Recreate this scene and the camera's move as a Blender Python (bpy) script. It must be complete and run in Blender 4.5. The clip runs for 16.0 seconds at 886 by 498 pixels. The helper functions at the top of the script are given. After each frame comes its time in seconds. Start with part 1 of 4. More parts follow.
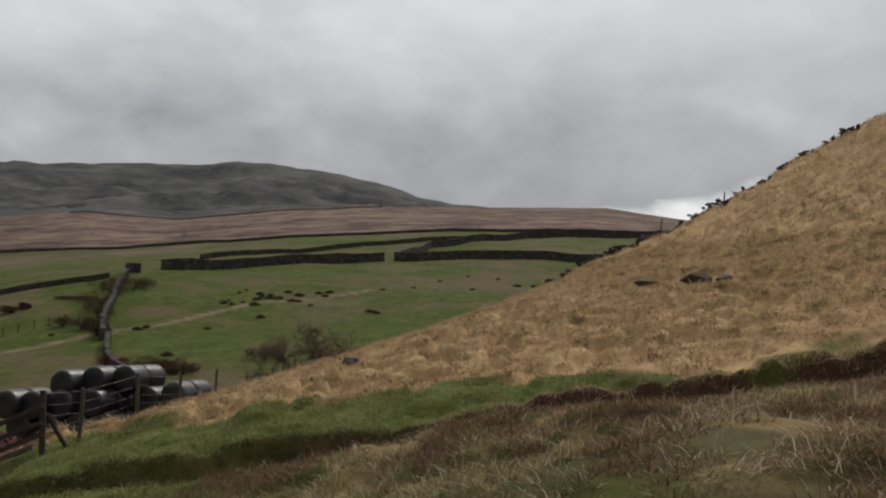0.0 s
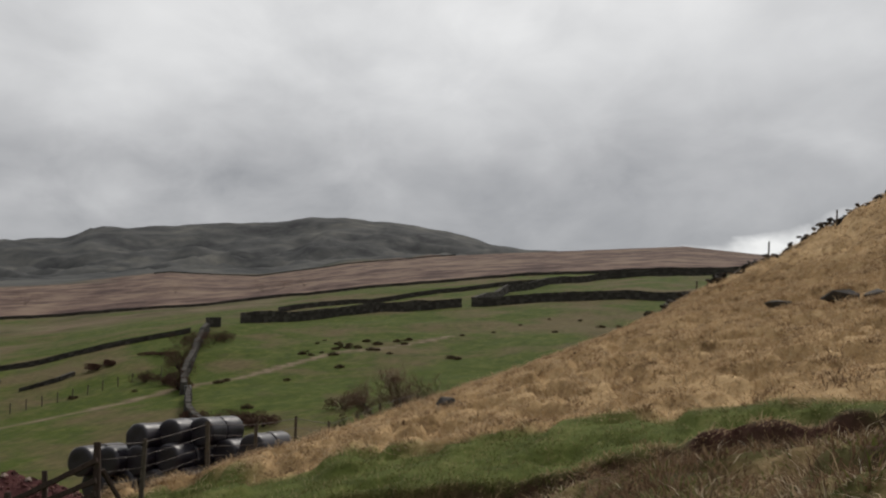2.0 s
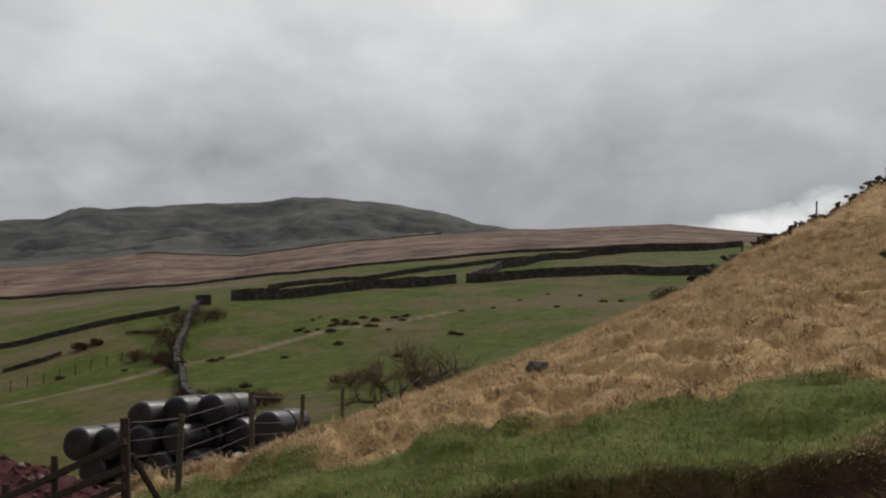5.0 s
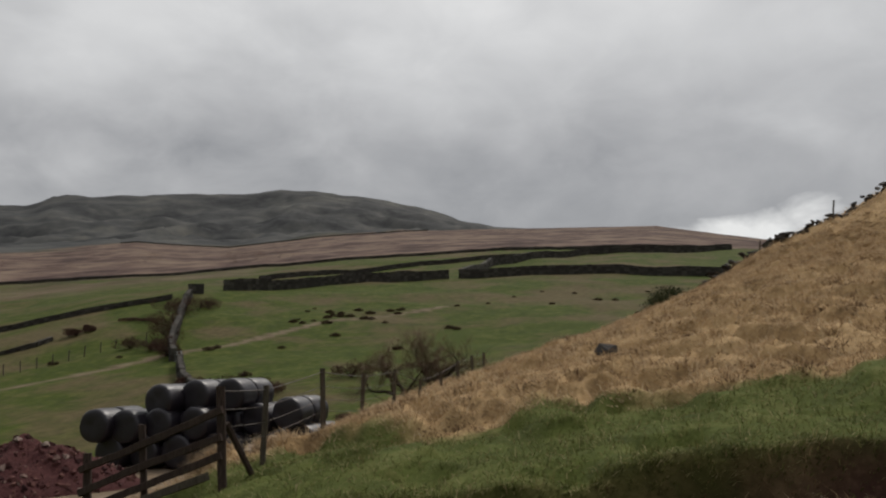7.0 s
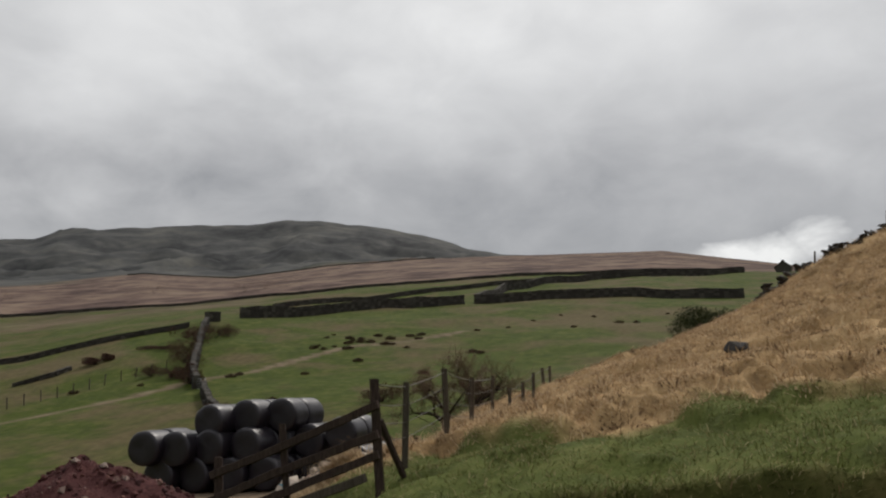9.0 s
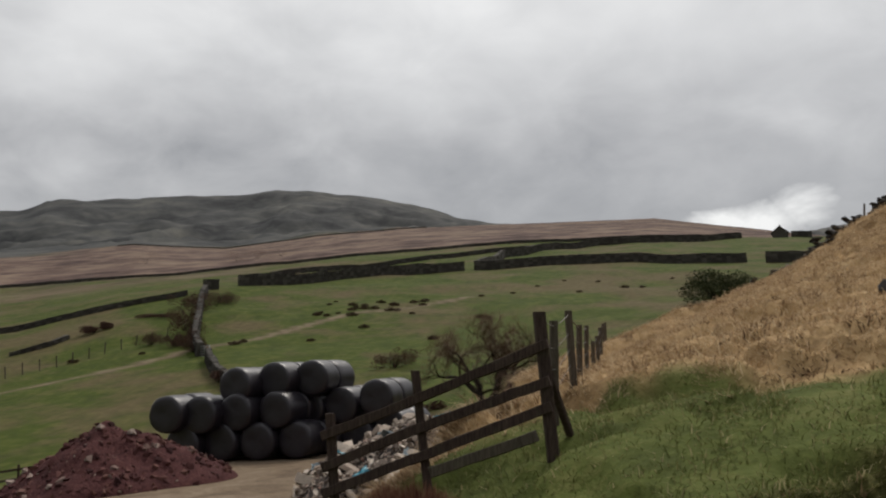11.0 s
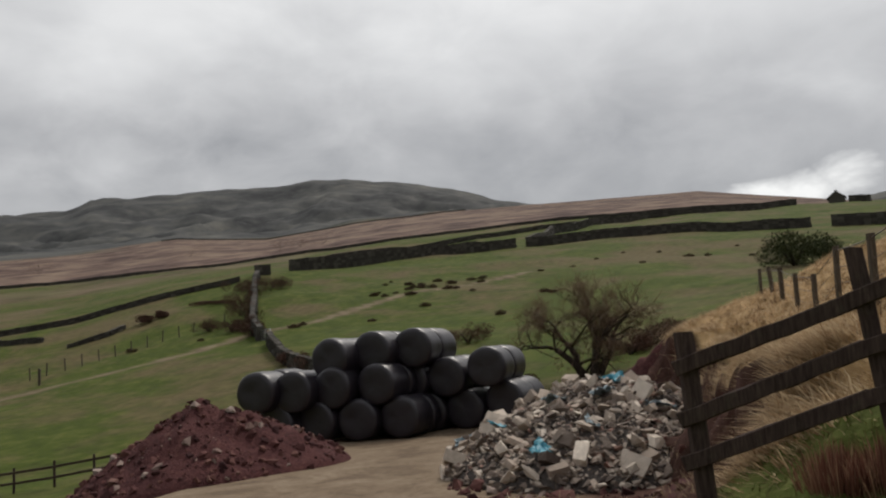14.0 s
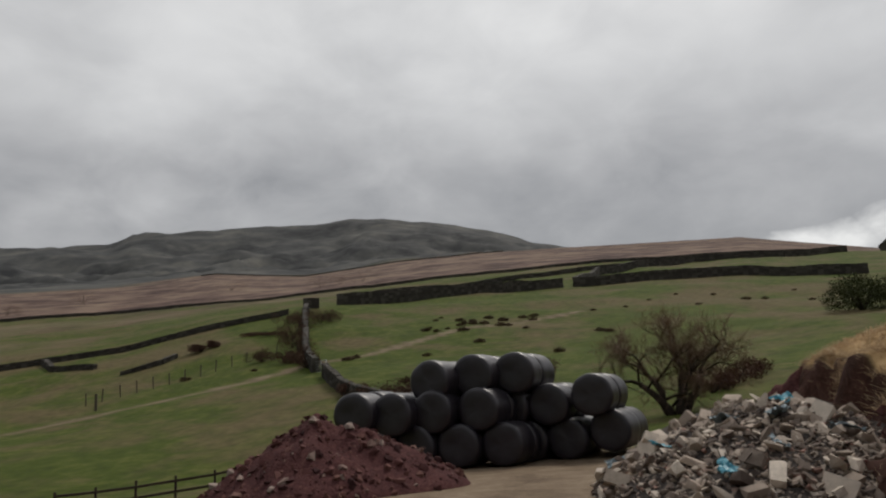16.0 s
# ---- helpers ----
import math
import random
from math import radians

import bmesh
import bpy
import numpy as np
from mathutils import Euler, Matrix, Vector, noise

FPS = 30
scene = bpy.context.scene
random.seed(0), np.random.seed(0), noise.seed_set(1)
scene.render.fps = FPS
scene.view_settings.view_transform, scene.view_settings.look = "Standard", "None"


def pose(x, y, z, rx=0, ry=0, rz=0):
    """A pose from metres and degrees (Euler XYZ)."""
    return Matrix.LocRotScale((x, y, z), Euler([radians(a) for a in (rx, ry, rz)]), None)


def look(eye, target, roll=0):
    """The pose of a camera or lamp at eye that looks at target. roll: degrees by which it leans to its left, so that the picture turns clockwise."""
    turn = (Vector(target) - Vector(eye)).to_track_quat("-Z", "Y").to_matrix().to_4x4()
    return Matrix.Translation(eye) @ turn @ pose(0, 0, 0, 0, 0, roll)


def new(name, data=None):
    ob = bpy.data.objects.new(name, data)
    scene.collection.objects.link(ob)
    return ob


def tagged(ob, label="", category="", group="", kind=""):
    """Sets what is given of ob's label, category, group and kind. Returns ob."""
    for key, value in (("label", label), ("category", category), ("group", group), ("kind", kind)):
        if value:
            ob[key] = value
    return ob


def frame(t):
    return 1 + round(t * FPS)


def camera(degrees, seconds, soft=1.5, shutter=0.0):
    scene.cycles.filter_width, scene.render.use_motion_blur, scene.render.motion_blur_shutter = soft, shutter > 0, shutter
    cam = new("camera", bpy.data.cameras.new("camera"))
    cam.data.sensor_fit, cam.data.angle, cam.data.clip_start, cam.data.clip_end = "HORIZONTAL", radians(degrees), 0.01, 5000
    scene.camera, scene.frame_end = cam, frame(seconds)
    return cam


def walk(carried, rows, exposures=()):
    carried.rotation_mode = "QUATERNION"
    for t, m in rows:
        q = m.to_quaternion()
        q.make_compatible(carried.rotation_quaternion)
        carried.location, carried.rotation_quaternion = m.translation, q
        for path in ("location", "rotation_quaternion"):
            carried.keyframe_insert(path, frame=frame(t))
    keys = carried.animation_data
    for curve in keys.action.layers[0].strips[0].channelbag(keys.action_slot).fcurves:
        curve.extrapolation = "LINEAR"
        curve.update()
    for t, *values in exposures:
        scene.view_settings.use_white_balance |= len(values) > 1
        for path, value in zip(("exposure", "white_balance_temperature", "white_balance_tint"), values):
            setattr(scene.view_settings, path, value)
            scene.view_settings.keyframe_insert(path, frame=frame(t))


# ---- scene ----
cam = camera(57.0, 16.0, 2.2)
PATH = [
    (0, (9.786, -13.132, 4.471), (10.176, -11.184, 4.701), 0.3),
    (0.5, (9.941, -12.925, 4.492), (10.33, -10.971, 4.665), 0.3),
    (1, (9.9, -12.289, 4.397), (10.255, -10.329, 4.577), 0.2),
    (1.5, (9.794, -11.233, 4.282), (10.08, -9.272, 4.547), -0.6),
    (2, (9.644, -10.24, 4.187), (9.855, -8.282, 4.535), -1.3),
    (2.5, (9.468, -9.225, 4.146), (9.606, -7.271, 4.547), -2.3),
    (3, (9.218, -8.495, 4.034), (9.301, -6.544, 4.465), -3.1),
    (3.5, (8.946, -7.882, 3.991), (9.016, -5.923, 4.385), -3.0),
    (4, (8.588, -7.431, 3.941), (8.708, -5.465, 4.284), -2.8),
    (4.5, (8.293, -6.962, 3.955), (8.512, -4.998, 4.260), -2.8),
    (7, (6.439, -6.087, 3.675), (6.727, -4.129, 3.965), -0.6),
    (7.5, (5.919, -6.097, 3.49), (6.236, -4.143, 3.775), -0.6),
    (8, (5.416, -5.945, 3.407), (5.735, -3.996, 3.723), -0.7),
    (8.5, (5.013, -5.396, 3.33), (5.314, -3.449, 3.672), -1.0),
    (9, (4.596, -4.866, 3.241), (4.873, -2.918, 3.6), -1.3),
    (9.5, (4.261, -4.188, 3.196), (4.504, -2.229, 3.519), -1.5),
    (12, (2.381, -1.345, 2.836), (2.741, 0.603, 3.116), -2.3),
    (12.5, (2.112, -0.687, 2.76), (2.487, 1.254, 3.063), -2.6),
    (13, (1.84, -0.044, 2.715), (2.196, 1.906, 2.978), -2.6),
    (13.5, (1.54, 0.72, 2.70), (1.815, 2.690, 2.885), -2.3),
    (14, (1.207, 1.242, 2.529), (1.416, 3.215, 2.780), -3.7),
    (14.5, (0.613, 1.266, 2.374), (0.805, 3.229, 2.703), -3.9),
    (15, (0.106, 1.537, 2.305), (0.28, 3.5, 2.648), -3.0),
    (15.5, (-0.386, 1.938, 2.238), (-0.236, 3.902, 2.586), -2.4),
    (16, (-0.896, 2.278, 2.105), (-0.767, 4.242, 2.46), -2.1),
]
walk(cam, [(t, look(eye, target, roll)) for t, eye, target, roll in PATH],
     [(0, -0.04), (0.5, -0.02), (1.0, 0.26), (1.6, 0.17), (2.5, -0.12), (3.5, -0.14), (4.5, -0.06), (7, -0.12), (8, 0.0), (9.5, 0.02), (12.5, 0.13), (14.5, 0.12), (16, -0.1)])
SKY, SUN = 1.06, 2.0

# ---- world and light ----
def nd(tree, kind, **kw):
    n = tree.nodes.new(kind)
    for k, v in kw.items():
        n.inputs[k.replace("_", " ")].default_value = v
    return n


world = bpy.data.worlds.new("overcast_sky")
scene.world = world
world.use_nodes = True
wt = world.node_tree
wt.nodes.clear()
sky = wt.nodes.new("ShaderNodeTexSky")
sky.sky_type, sky.sun_disc = "NISHITA", False
sky.sun_elevation, sky.sun_rotation = radians(53), radians(33)
tc = wt.nodes.new("ShaderNodeTexCoord")
sep = wt.nodes.new("ShaderNodeSeparateXYZ")
wt.links.new(tc.outputs["Generated"], sep.inputs[0])


def wm(op, a, b=None, clamp=False):
    n = wt.nodes.new("ShaderNodeMath")
    n.operation, n.use_clamp = op, clamp
    for i, v in enumerate((a, b)):
        if v is None:
            continue
        if isinstance(v, (int, float)):
            n.inputs[i].default_value = v
        else:
            wt.links.new(v, n.inputs[i])
    return n.outputs[0]


# cloud deck: soft billows, a little flattened, thicker and darker away from the bright side ahead
height = wm("MAXIMUM", sep.outputs[2], 0.0)
comb = wt.nodes.new("ShaderNodeCombineXYZ")
wt.links.new(sep.outputs[0], comb.inputs[0])
wt.links.new(sep.outputs[1], comb.inputs[1])
wt.links.new(wm("MULTIPLY", sep.outputs[2], 1.7), comb.inputs[2])


def wnoise(scale, detail, rough, shift, dist=0.0):
    add = wt.nodes.new("ShaderNodeVectorMath")
    add.operation = "ADD"
    add.inputs[1].default_value = shift
    wt.links.new(comb.outputs[0], add.inputs[0])
    n = nd(wt, "ShaderNodeTexNoise", Scale=scale, Detail=detail, Roughness=rough, Distortion=dist)
    wt.links.new(add.outputs[0], n.inputs["Vector"])
    return n.outputs[0]


big = wnoise(3.4, 3, 0.5, (3.1, 0.4, 0.7), 0.25)
fine = wnoise(9.0, 5, 0.55, (7.3, 1.9, 2.2), 0.3)
cloud = wm("ADD", wm("ADD", wm("MULTIPLY", big, 0.40), 0.185), wm("MULTIPLY", fine, 0.28))
ahead = wm("MULTIPLY", wm("SUBTRACT", sep.outputs[1], 0.9), 0.16)
lift = wm("ADD", wm("ADD", cloud, ahead), wm("MULTIPLY", wm("SUBTRACT", wm("MINIMUM", height, 0.55), 0.345), 0.9))
def glow(az, el, width, tall):
    """A gap in the cloud, softened: how near a direction lies to it."""
    vx = wm("DIVIDE", wm("SUBTRACT", wm("ARCTAN2", sep.outputs[0], sep.outputs[1]), radians(az)), radians(width))
    vz = wm("DIVIDE", wm("SUBTRACT", sep.outputs[2], math.sin(radians(el))), radians(tall))
    d = wm("ADD", wm("MULTIPLY", vx, vx), wm("MULTIPLY", vz, vz))
    d = wm("ADD", d, wm("MULTIPLY", wm("SUBTRACT", fine, 0.5), 3.6))
    return wm("SUBTRACT", 1.05, d, True)


def billow(az, el, width, tall):
    """A broad soft place in the deck, 1 at its middle."""
    vx = wm("DIVIDE", wm("SUBTRACT", wm("ARCTAN2", sep.outputs[0], sep.outputs[1]), radians(az)), radians(width))
    vz = wm("DIVIDE", wm("SUBTRACT", sep.outputs[2], math.sin(radians(el))), radians(tall))
    d = wm("ADD", wm("MULTIPLY", vx, vx), wm("MULTIPLY", vz, vz))
    return wm("DIVIDE", 1.0, wm("ADD", 1.0, wm("ADD", d, wm("MULTIPLY", wm("SUBTRACT", fine, 0.5), 1.5))))


for az_, el_, wide_, tall_, gain in ((-14.5, 24, 4, 6, 0.10), (-25, 20, 9, 7, 0.05), (14, 22, 12, 5, 0.04), (30, 22, 12, 9, 0.07), (-10, 14.5, 14, 3, -0.09), (20, 14, 9, 2.6, -0.06), (-25, 12.5, 9, 4, -0.09)):
    lift = wm("ADD", lift, wm("MULTIPLY", billow(az_, el_, wide_, tall_), gain))
ramp = wt.nodes.new("ShaderNodeValToRGB")
wt.links.new(lift, ramp.inputs[0])
els = ramp.color_ramp.elements
els[0].position, els[0].color = 0.24, (0.27, 0.275, 0.288, 1)
els[1].position, els[1].color = 0.80, (0.83, 0.83, 0.825, 1)
e = els.new(0.42)
e.color = (0.43, 0.432, 0.44, 1)
e = els.new(0.60)
e.color = (0.62, 0.622, 0.625, 1)

gap = wm("MAXIMUM", wm("MULTIPLY", glow(29.8, 8.6, 5.2, 1.5), 0.85), wm("MULTIPLY", glow(33.2, 9.2, 2.4, 1.8), 0.9))
gap = wm("MAXIMUM", gap, wm("MULTIPLY", glow(22.5, 8.4, 8, 1.0), 0.65))
mixg = wt.nodes.new("ShaderNodeMix")
mixg.data_type = "RGBA"
wt.links.new(gap, mixg.inputs[0])
wt.links.new(ramp.outputs[0], mixg.inputs[6])
mixg.inputs[7].default_value = (0.90, 0.90, 0.885, 1)
bg_sky, bg_cloud = nd(wt, "ShaderNodeBackground", Strength=0.1), nd(wt, "ShaderNodeBackground", Strength=SKY)
wt.links.new(sky.outputs[0], bg_sky.inputs[0])
wt.links.new(mixg.outputs[2], bg_cloud.inputs[0])
mixw = wt.nodes.new("ShaderNodeMixShader")
mixw.inputs[0].default_value = 0.96
wout = wt.nodes.new("ShaderNodeOutputWorld")
wt.links.new(bg_sky.outputs[0], mixw.inputs[1])
wt.links.new(bg_cloud.outputs[0], mixw.inputs[2])
wt.links.new(mixw.outputs[0], wout.inputs[0])

sun = bpy.data.lights.new("sun", "SUN")
sun.energy, sun.angle, sun.color = SUN, radians(14), (1.0, 0.93, 0.85)
new("sun", sun).matrix_world = look((55, 85, 108), (10, 15, 0))

# ---- materials ----


class Mat:
    """A node material with short ways to add nodes."""

    def __init__(self, name, rough=0.8, metal=0.0, spec=0.3):
        self.m = bpy.data.materials.new(name)
        self.m.use_nodes = True
        self.t = self.m.node_tree
        self.b = self.t.nodes["Principled BSDF"]
        self.b.inputs["Roughness"].default_value = rough
        self.b.inputs["Metallic"].default_value = metal
        self.b.inputs["Specular IOR Level"].default_value = spec
        self.co = self.t.nodes.new("ShaderNodeNewGeometry").outputs["Position"]

    def link(self, a, b):
        self.t.links.new(a, b)

    def objco(self):
        self.co = self.t.nodes.new("ShaderNodeTexCoord").outputs["Object"]
        return self

    def noise(self, scale, detail=4, rough=0.55, dist=0.0, stretch=None):
        v = self.co
        if stretch:
            s = self.t.nodes.new("ShaderNodeMapping")
            s.inputs["Scale"].default_value = stretch
            self.link(v, s.inputs[0])
            v = s.outputs[0]
        n = nd(self.t, "ShaderNodeTexNoise", Scale=scale, Detail=detail, Roughness=rough, Distortion=dist)
        self.link(v, n.inputs["Vector"])
        return n.outputs[0]

    def ramp(self, fac, *stops):
        r = self.t.nodes.new("ShaderNodeValToRGB")
        self.link(fac, r.inputs[0])
        els = r.color_ramp.elements
        while len(els) < len(stops):
            els.new(0.5)
        for el, (p, c) in zip(els, stops):
            el.position = p
            el.color = (*c, 1) if isinstance(c, tuple) else (c, c, c, 1)
        return r.outputs[0]

    def mix(self, fac, a, b, mode="MIX"):
        n = self.t.nodes.new("ShaderNodeMix")
        n.data_type, n.blend_type = "RGBA", mode
        for i, v in ((0, fac), (6, a), (7, b)):
            if isinstance(v, tuple):
                n.inputs[i].default_value = (*v, 1)
            elif isinstance(v, (int, float)):
                n.inputs[i].default_value = v
            else:
                self.link(v, n.inputs[i])
        return n.outputs[2]

    def math(self, op, a, b=0.0, clamp=False):
        n = self.t.nodes.new("ShaderNodeMath")
        n.operation, n.use_clamp = op, clamp
        for i, v in enumerate((a, b)):
            if isinstance(v, (int, float)):
                n.inputs[i].default_value = v
            else:
                self.link(v, n.inputs[i])
        return n.outputs[0]

    def island(self):
        return self.t.nodes.new("ShaderNodeNewGeometry").outputs["Random Per Island"]

    def objrandom(self):
        return self.t.nodes.new("ShaderNodeObjectInfo").outputs["Random"]

    def attr(self, name):
        a = self.t.nodes.new("ShaderNodeAttribute")
        a.attribute_name = name
        s = self.t.nodes.new("ShaderNodeSeparateColor")
        self.link(a.outputs["Color"], s.inputs[0])
        return s.outputs

    def colour(self, c):
        if isinstance(c, tuple):
            self.b.inputs["Base Color"].default_value = (*c, 1)
        else:
            self.link(c, self.b.inputs["Base Color"])
        return self

    def rough(self, r):
        self.link(r, self.b.inputs["Roughness"])
        return self

    def bump(self, h, strength=0.5, dist=0.02):
        n = nd(self.t, "ShaderNodeBump", Strength=strength, Distance=dist)
        self.link(h, n.inputs["Height"])
        self.link(n.outputs[0], self.b.inputs["Normal"])
        return self


def see_through(m, tone, share):
    """Thin leaf: part of the light passes through to the far side."""
    m.colour(tone)
    thin = m.t.nodes.new("ShaderNodeBsdfTranslucent")
    m.link(tone, thin.inputs["Color"])
    both = m.t.nodes.new("ShaderNodeMixShader")
    both.inputs[0].default_value = share
    m.link(m.b.outputs[0], both.inputs[1])
    m.link(thin.outputs[0], both.inputs[2])
    m.link(both.outputs[0], m.t.nodes["Material Output"].inputs["Surface"])
    return m.m


def ground_material():
    m = Mat("turf_and_soil", 0.95, spec=0.1)
    a, b = m.attr("zone_near"), m.attr("zone_far")
    n_small, n_mid, n_big = m.noise(9, 5, 0.65), m.noise(1.3, 5, 0.6), m.noise(0.11, 5, 0.6, 0.4)
    n_huge = m.noise(0.018, 6, 0.62, 0.5)
    grass = m.ramp(m.mix(0.5, n_mid, m.noise(0.4, 5, 0.6)), (0.32, (0.027, 0.040, 0.006)), (0.5, (0.052, 0.071, 0.010)), (0.68, (0.10, 0.107, 0.026)))
    olive = m.ramp(n_mid, (0.3, (0.075, 0.056, 0.028)), (0.7, (0.135, 0.103, 0.054)))
    patch = m.mix(0.45, n_big, m.noise(0.03, 4, 0.55, 0.4))
    field = m.mix(m.ramp(patch, (0.47, 0.0), (0.575, 0.85)), grass, olive)
    dry = m.ramp(m.mix(0.45, n_mid, n_small), (0.3, (0.17, 0.112, 0.062)), (0.5, (0.37, 0.25, 0.125)), (0.66, (0.50, 0.36, 0.195)))
    lush = m.ramp(m.mix(0.4, n_mid, n_small), (0.3, (0.042, 0.052, 0.013)), (0.52, (0.086, 0.105, 0.025)), (0.72, (0.16, 0.155, 0.055)))
    dirt = m.ramp(m.mix(0.5, n_mid, n_small), (0.32, (0.022, 0.011, 0.009)), (0.55, (0.062, 0.03, 0.023)), (0.75, (0.13, 0.075, 0.052)))
    yard = m.ramp(m.mix(0.3, m.noise(0.7, 7, 0.7, 0.6), n_small), (0.34, (0.085, 0.06, 0.042)), (0.5, (0.165, 0.122, 0.083)), (0.7, (0.28, 0.225, 0.165)))
    moor = m.ramp(m.mix(0.6, n_huge, m.noise(0.06, 6, 0.65, 0.3, (1, 0.8, 1))), (0.42, (0.055, 0.034, 0.03)), (0.49, (0.118, 0.078, 0.062)), (0.56, (0.175, 0.125, 0.094)), (0.67, (0.23, 0.172, 0.122)))
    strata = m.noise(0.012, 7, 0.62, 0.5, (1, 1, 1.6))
    # haze of distance is put into the far fell's colour: greyed, slightly blue
    hazed_hill = m.ramp(m.mix(0.35, strata, m.noise(0.03, 6, 0.65, 0.4)), (0.38, (0.034, 0.036, 0.038)), (0.48, (0.06, 0.062, 0.062)), (0.56, (0.088, 0.089, 0.084)), (0.66, (0.13, 0.126, 0.112)))
    c = m.mix(b[1], field, moor)
    c = m.mix(b[2], c, hazed_hill)
    edge = m.math("MULTIPLY", m.math("SUBTRACT", n_mid, 0.5), 0.7)
    for w, col in ((a[0], dry), (a[1], lush), (a[2], dirt), (b[0], yard)):
        f = m.math("ADD", w, m.math("MULTIPLY", edge, m.math("MULTIPLY", w, m.math("SUBTRACT", 1.3, w))), True)
        c = m.mix(f, c, col)
    m.colour(c)
    m.bump(m.mix(0.5, n_small, n_mid), 0.8, 0.08)
    return m.m


# ---- the lie of the land ----
EYE = (-0.79, 2.37, 2.15)          # where the slopes are sighted from
AZ = (-30, -24, -18, -12, -6, 0, 6, 12, 18, 24, 30, 36, 42)
# distance: height above the yard at each bearing
NEAR = {
    0: (0.6,) * 13,
    13: (-0.4, -0.3, -0.1, 0.1, 0.3, 0.33, 0.33, 0.33, 0.33, 0.33, 0.33, 0.33, 0.33),
    25: (-1.4, -1.3, -1.2, -0.8, -0.1, 0.0, 0.0, 0.05, 0.1, 0.2, 0.3, 0.4, 0.5),
    40: (-2.0, -1.9, -1.7, -1.4, -0.9, -0.4, 0.0, 0.5, 1.0, 1.4, 1.8, 2.2, 2.6),
}
# distance: slope of the line of sight at each bearing
FAR = {
    75: (-0.03, -0.019, 0.0, 0.019, 0.036, 0.044, 0.048, 0.048, 0.05, 0.055, 0.06, 0.06, 0.06),
    117: (0.035, 0.05, 0.067, 0.092, 0.110, 0.112, 0.112, 0.108, 0.105, 0.10, 0.095, 0.09, 0.085),
    151: (0.055, 0.066, 0.08, 0.105, 0.118, 0.122, 0.1246, 0.125, 0.126, 0.125, 0.117, 0.11, 0.105),
    270: (0.09, 0.098, 0.106, 0.117, 0.126, 0.137, 0.146, 0.152, 0.1535, 0.15, 0.1425, 0.135, 0.13),
    700: (0.122, 0.131, 0.140, 0.153, 0.150, 0.165, 0.173, 0.1745, 0.1735, 0.1705, 0.150, 0.128, 0.12),
}
HILL_AZ = (-34, -26, -22, -19, -17.4, -11.5, -5.3, -3, -0.5, 3.6, 7.2, 9.9, 14, 20, 28, 33.7, 36, 40, 50)
HILL = (0.168, 0.178, 0.184, 0.188, 0.200, 0.2105, 0.2155, 0.2215, 0.2248, 0.2162, 0.2035, 0.1865, 0.173, 0.155, 0.13, 0.14, 0.1445, 0.148, 0.15)


def smooth(v):
    v = np.clip(v, 0, 1)
    return v * v * (3 - 2 * v)


def lattice(x, y, seed):
    """Smooth noise in -1..1 on a unit lattice."""
    x0, y0 = np.floor(x), np.floor(y)
    fx, fy = smooth(x - x0), smooth(y - y0)

    def h(i, j):
        v = np.sin(i * 127.1 + j * 311.7 + seed * 74.7) * 43758.5453
        return (v - np.floor(v)) * 2 - 1
    a, b, c, d = h(x0, y0), h(x0 + 1, y0), h(x0, y0 + 1), h(x0 + 1, y0 + 1)
    return (a * (1 - fx) + b * fx) * (1 - fy) + (c * (1 - fx) + d * fx) * fy


def fractal(x, y, seed, octaves=3):
    return sum(lattice(x * 2**k + 17 * k, y * 2**k - 9 * k, seed + k) * 0.5**k for k in range(octaves))


def valley(x, y):
    dx, dy = x - EYE[0], y - EYE[1]
    r, az = np.hypot(dx, dy), np.degrees(np.arctan2(dx, dy))
    rows = [(d, np.interp(az, AZ, v)) for d, v in NEAR.items()]
    rows += [(d, EYE[2] + d * np.interp(az, AZ, v)) for d, v in FAR.items()]
    rows.append((1050, EYE[2] + 1050 * (np.interp(az, AZ, FAR[700]) * 0.62 + np.interp(az, HILL_AZ, HILL) * 0.30)))
    rows.append((1450, EYE[2] + 1450 * np.interp(az, HILL_AZ, HILL)))
    rows.append((2300, np.full_like(r, 200.0)))
    rows.append((4200, np.full_like(r, 150.0)))
    z = np.zeros_like(r) + rows[0][1]
    for (d0, z0), (d1, z1) in zip(rows, rows[1:]):
        k = np.clip((r - d0) / (d1 - d0), 0, 1)
        z = np.where(r >= d0, z0 + (z1 - z0) * k, z)
    rough = np.clip((r - 35) / 60, 0, 1)
    z = z + rough * 0.35 * fractal(x / 14, y / 14, 3) * np.clip(260 / (r + 1), 0, 1)
    return z + np.clip((r - 700) / 400, 0, 1) * 13 * (0.5 - 2 * np.abs(fractal(x / 150, y / 95, 8, 4)) + 0.4 * fractal(x / 40, y / 30, 18, 2)) * np.clip((1440 - r) / 300, 0.25, 1)


EDGE_X = (-6, -1.0, 2.5, 3.6, 5.0, 6.0, 6.9, 8.9, 11.0, 16, 22, 28, 42, 90)
EDGE_Y = (0.5, 3.4, 5.75, 6.6, 8.1, 10.5, 14.0, 21.3, 23.6, 24.0, 28, 33.5, 33.5, 20)


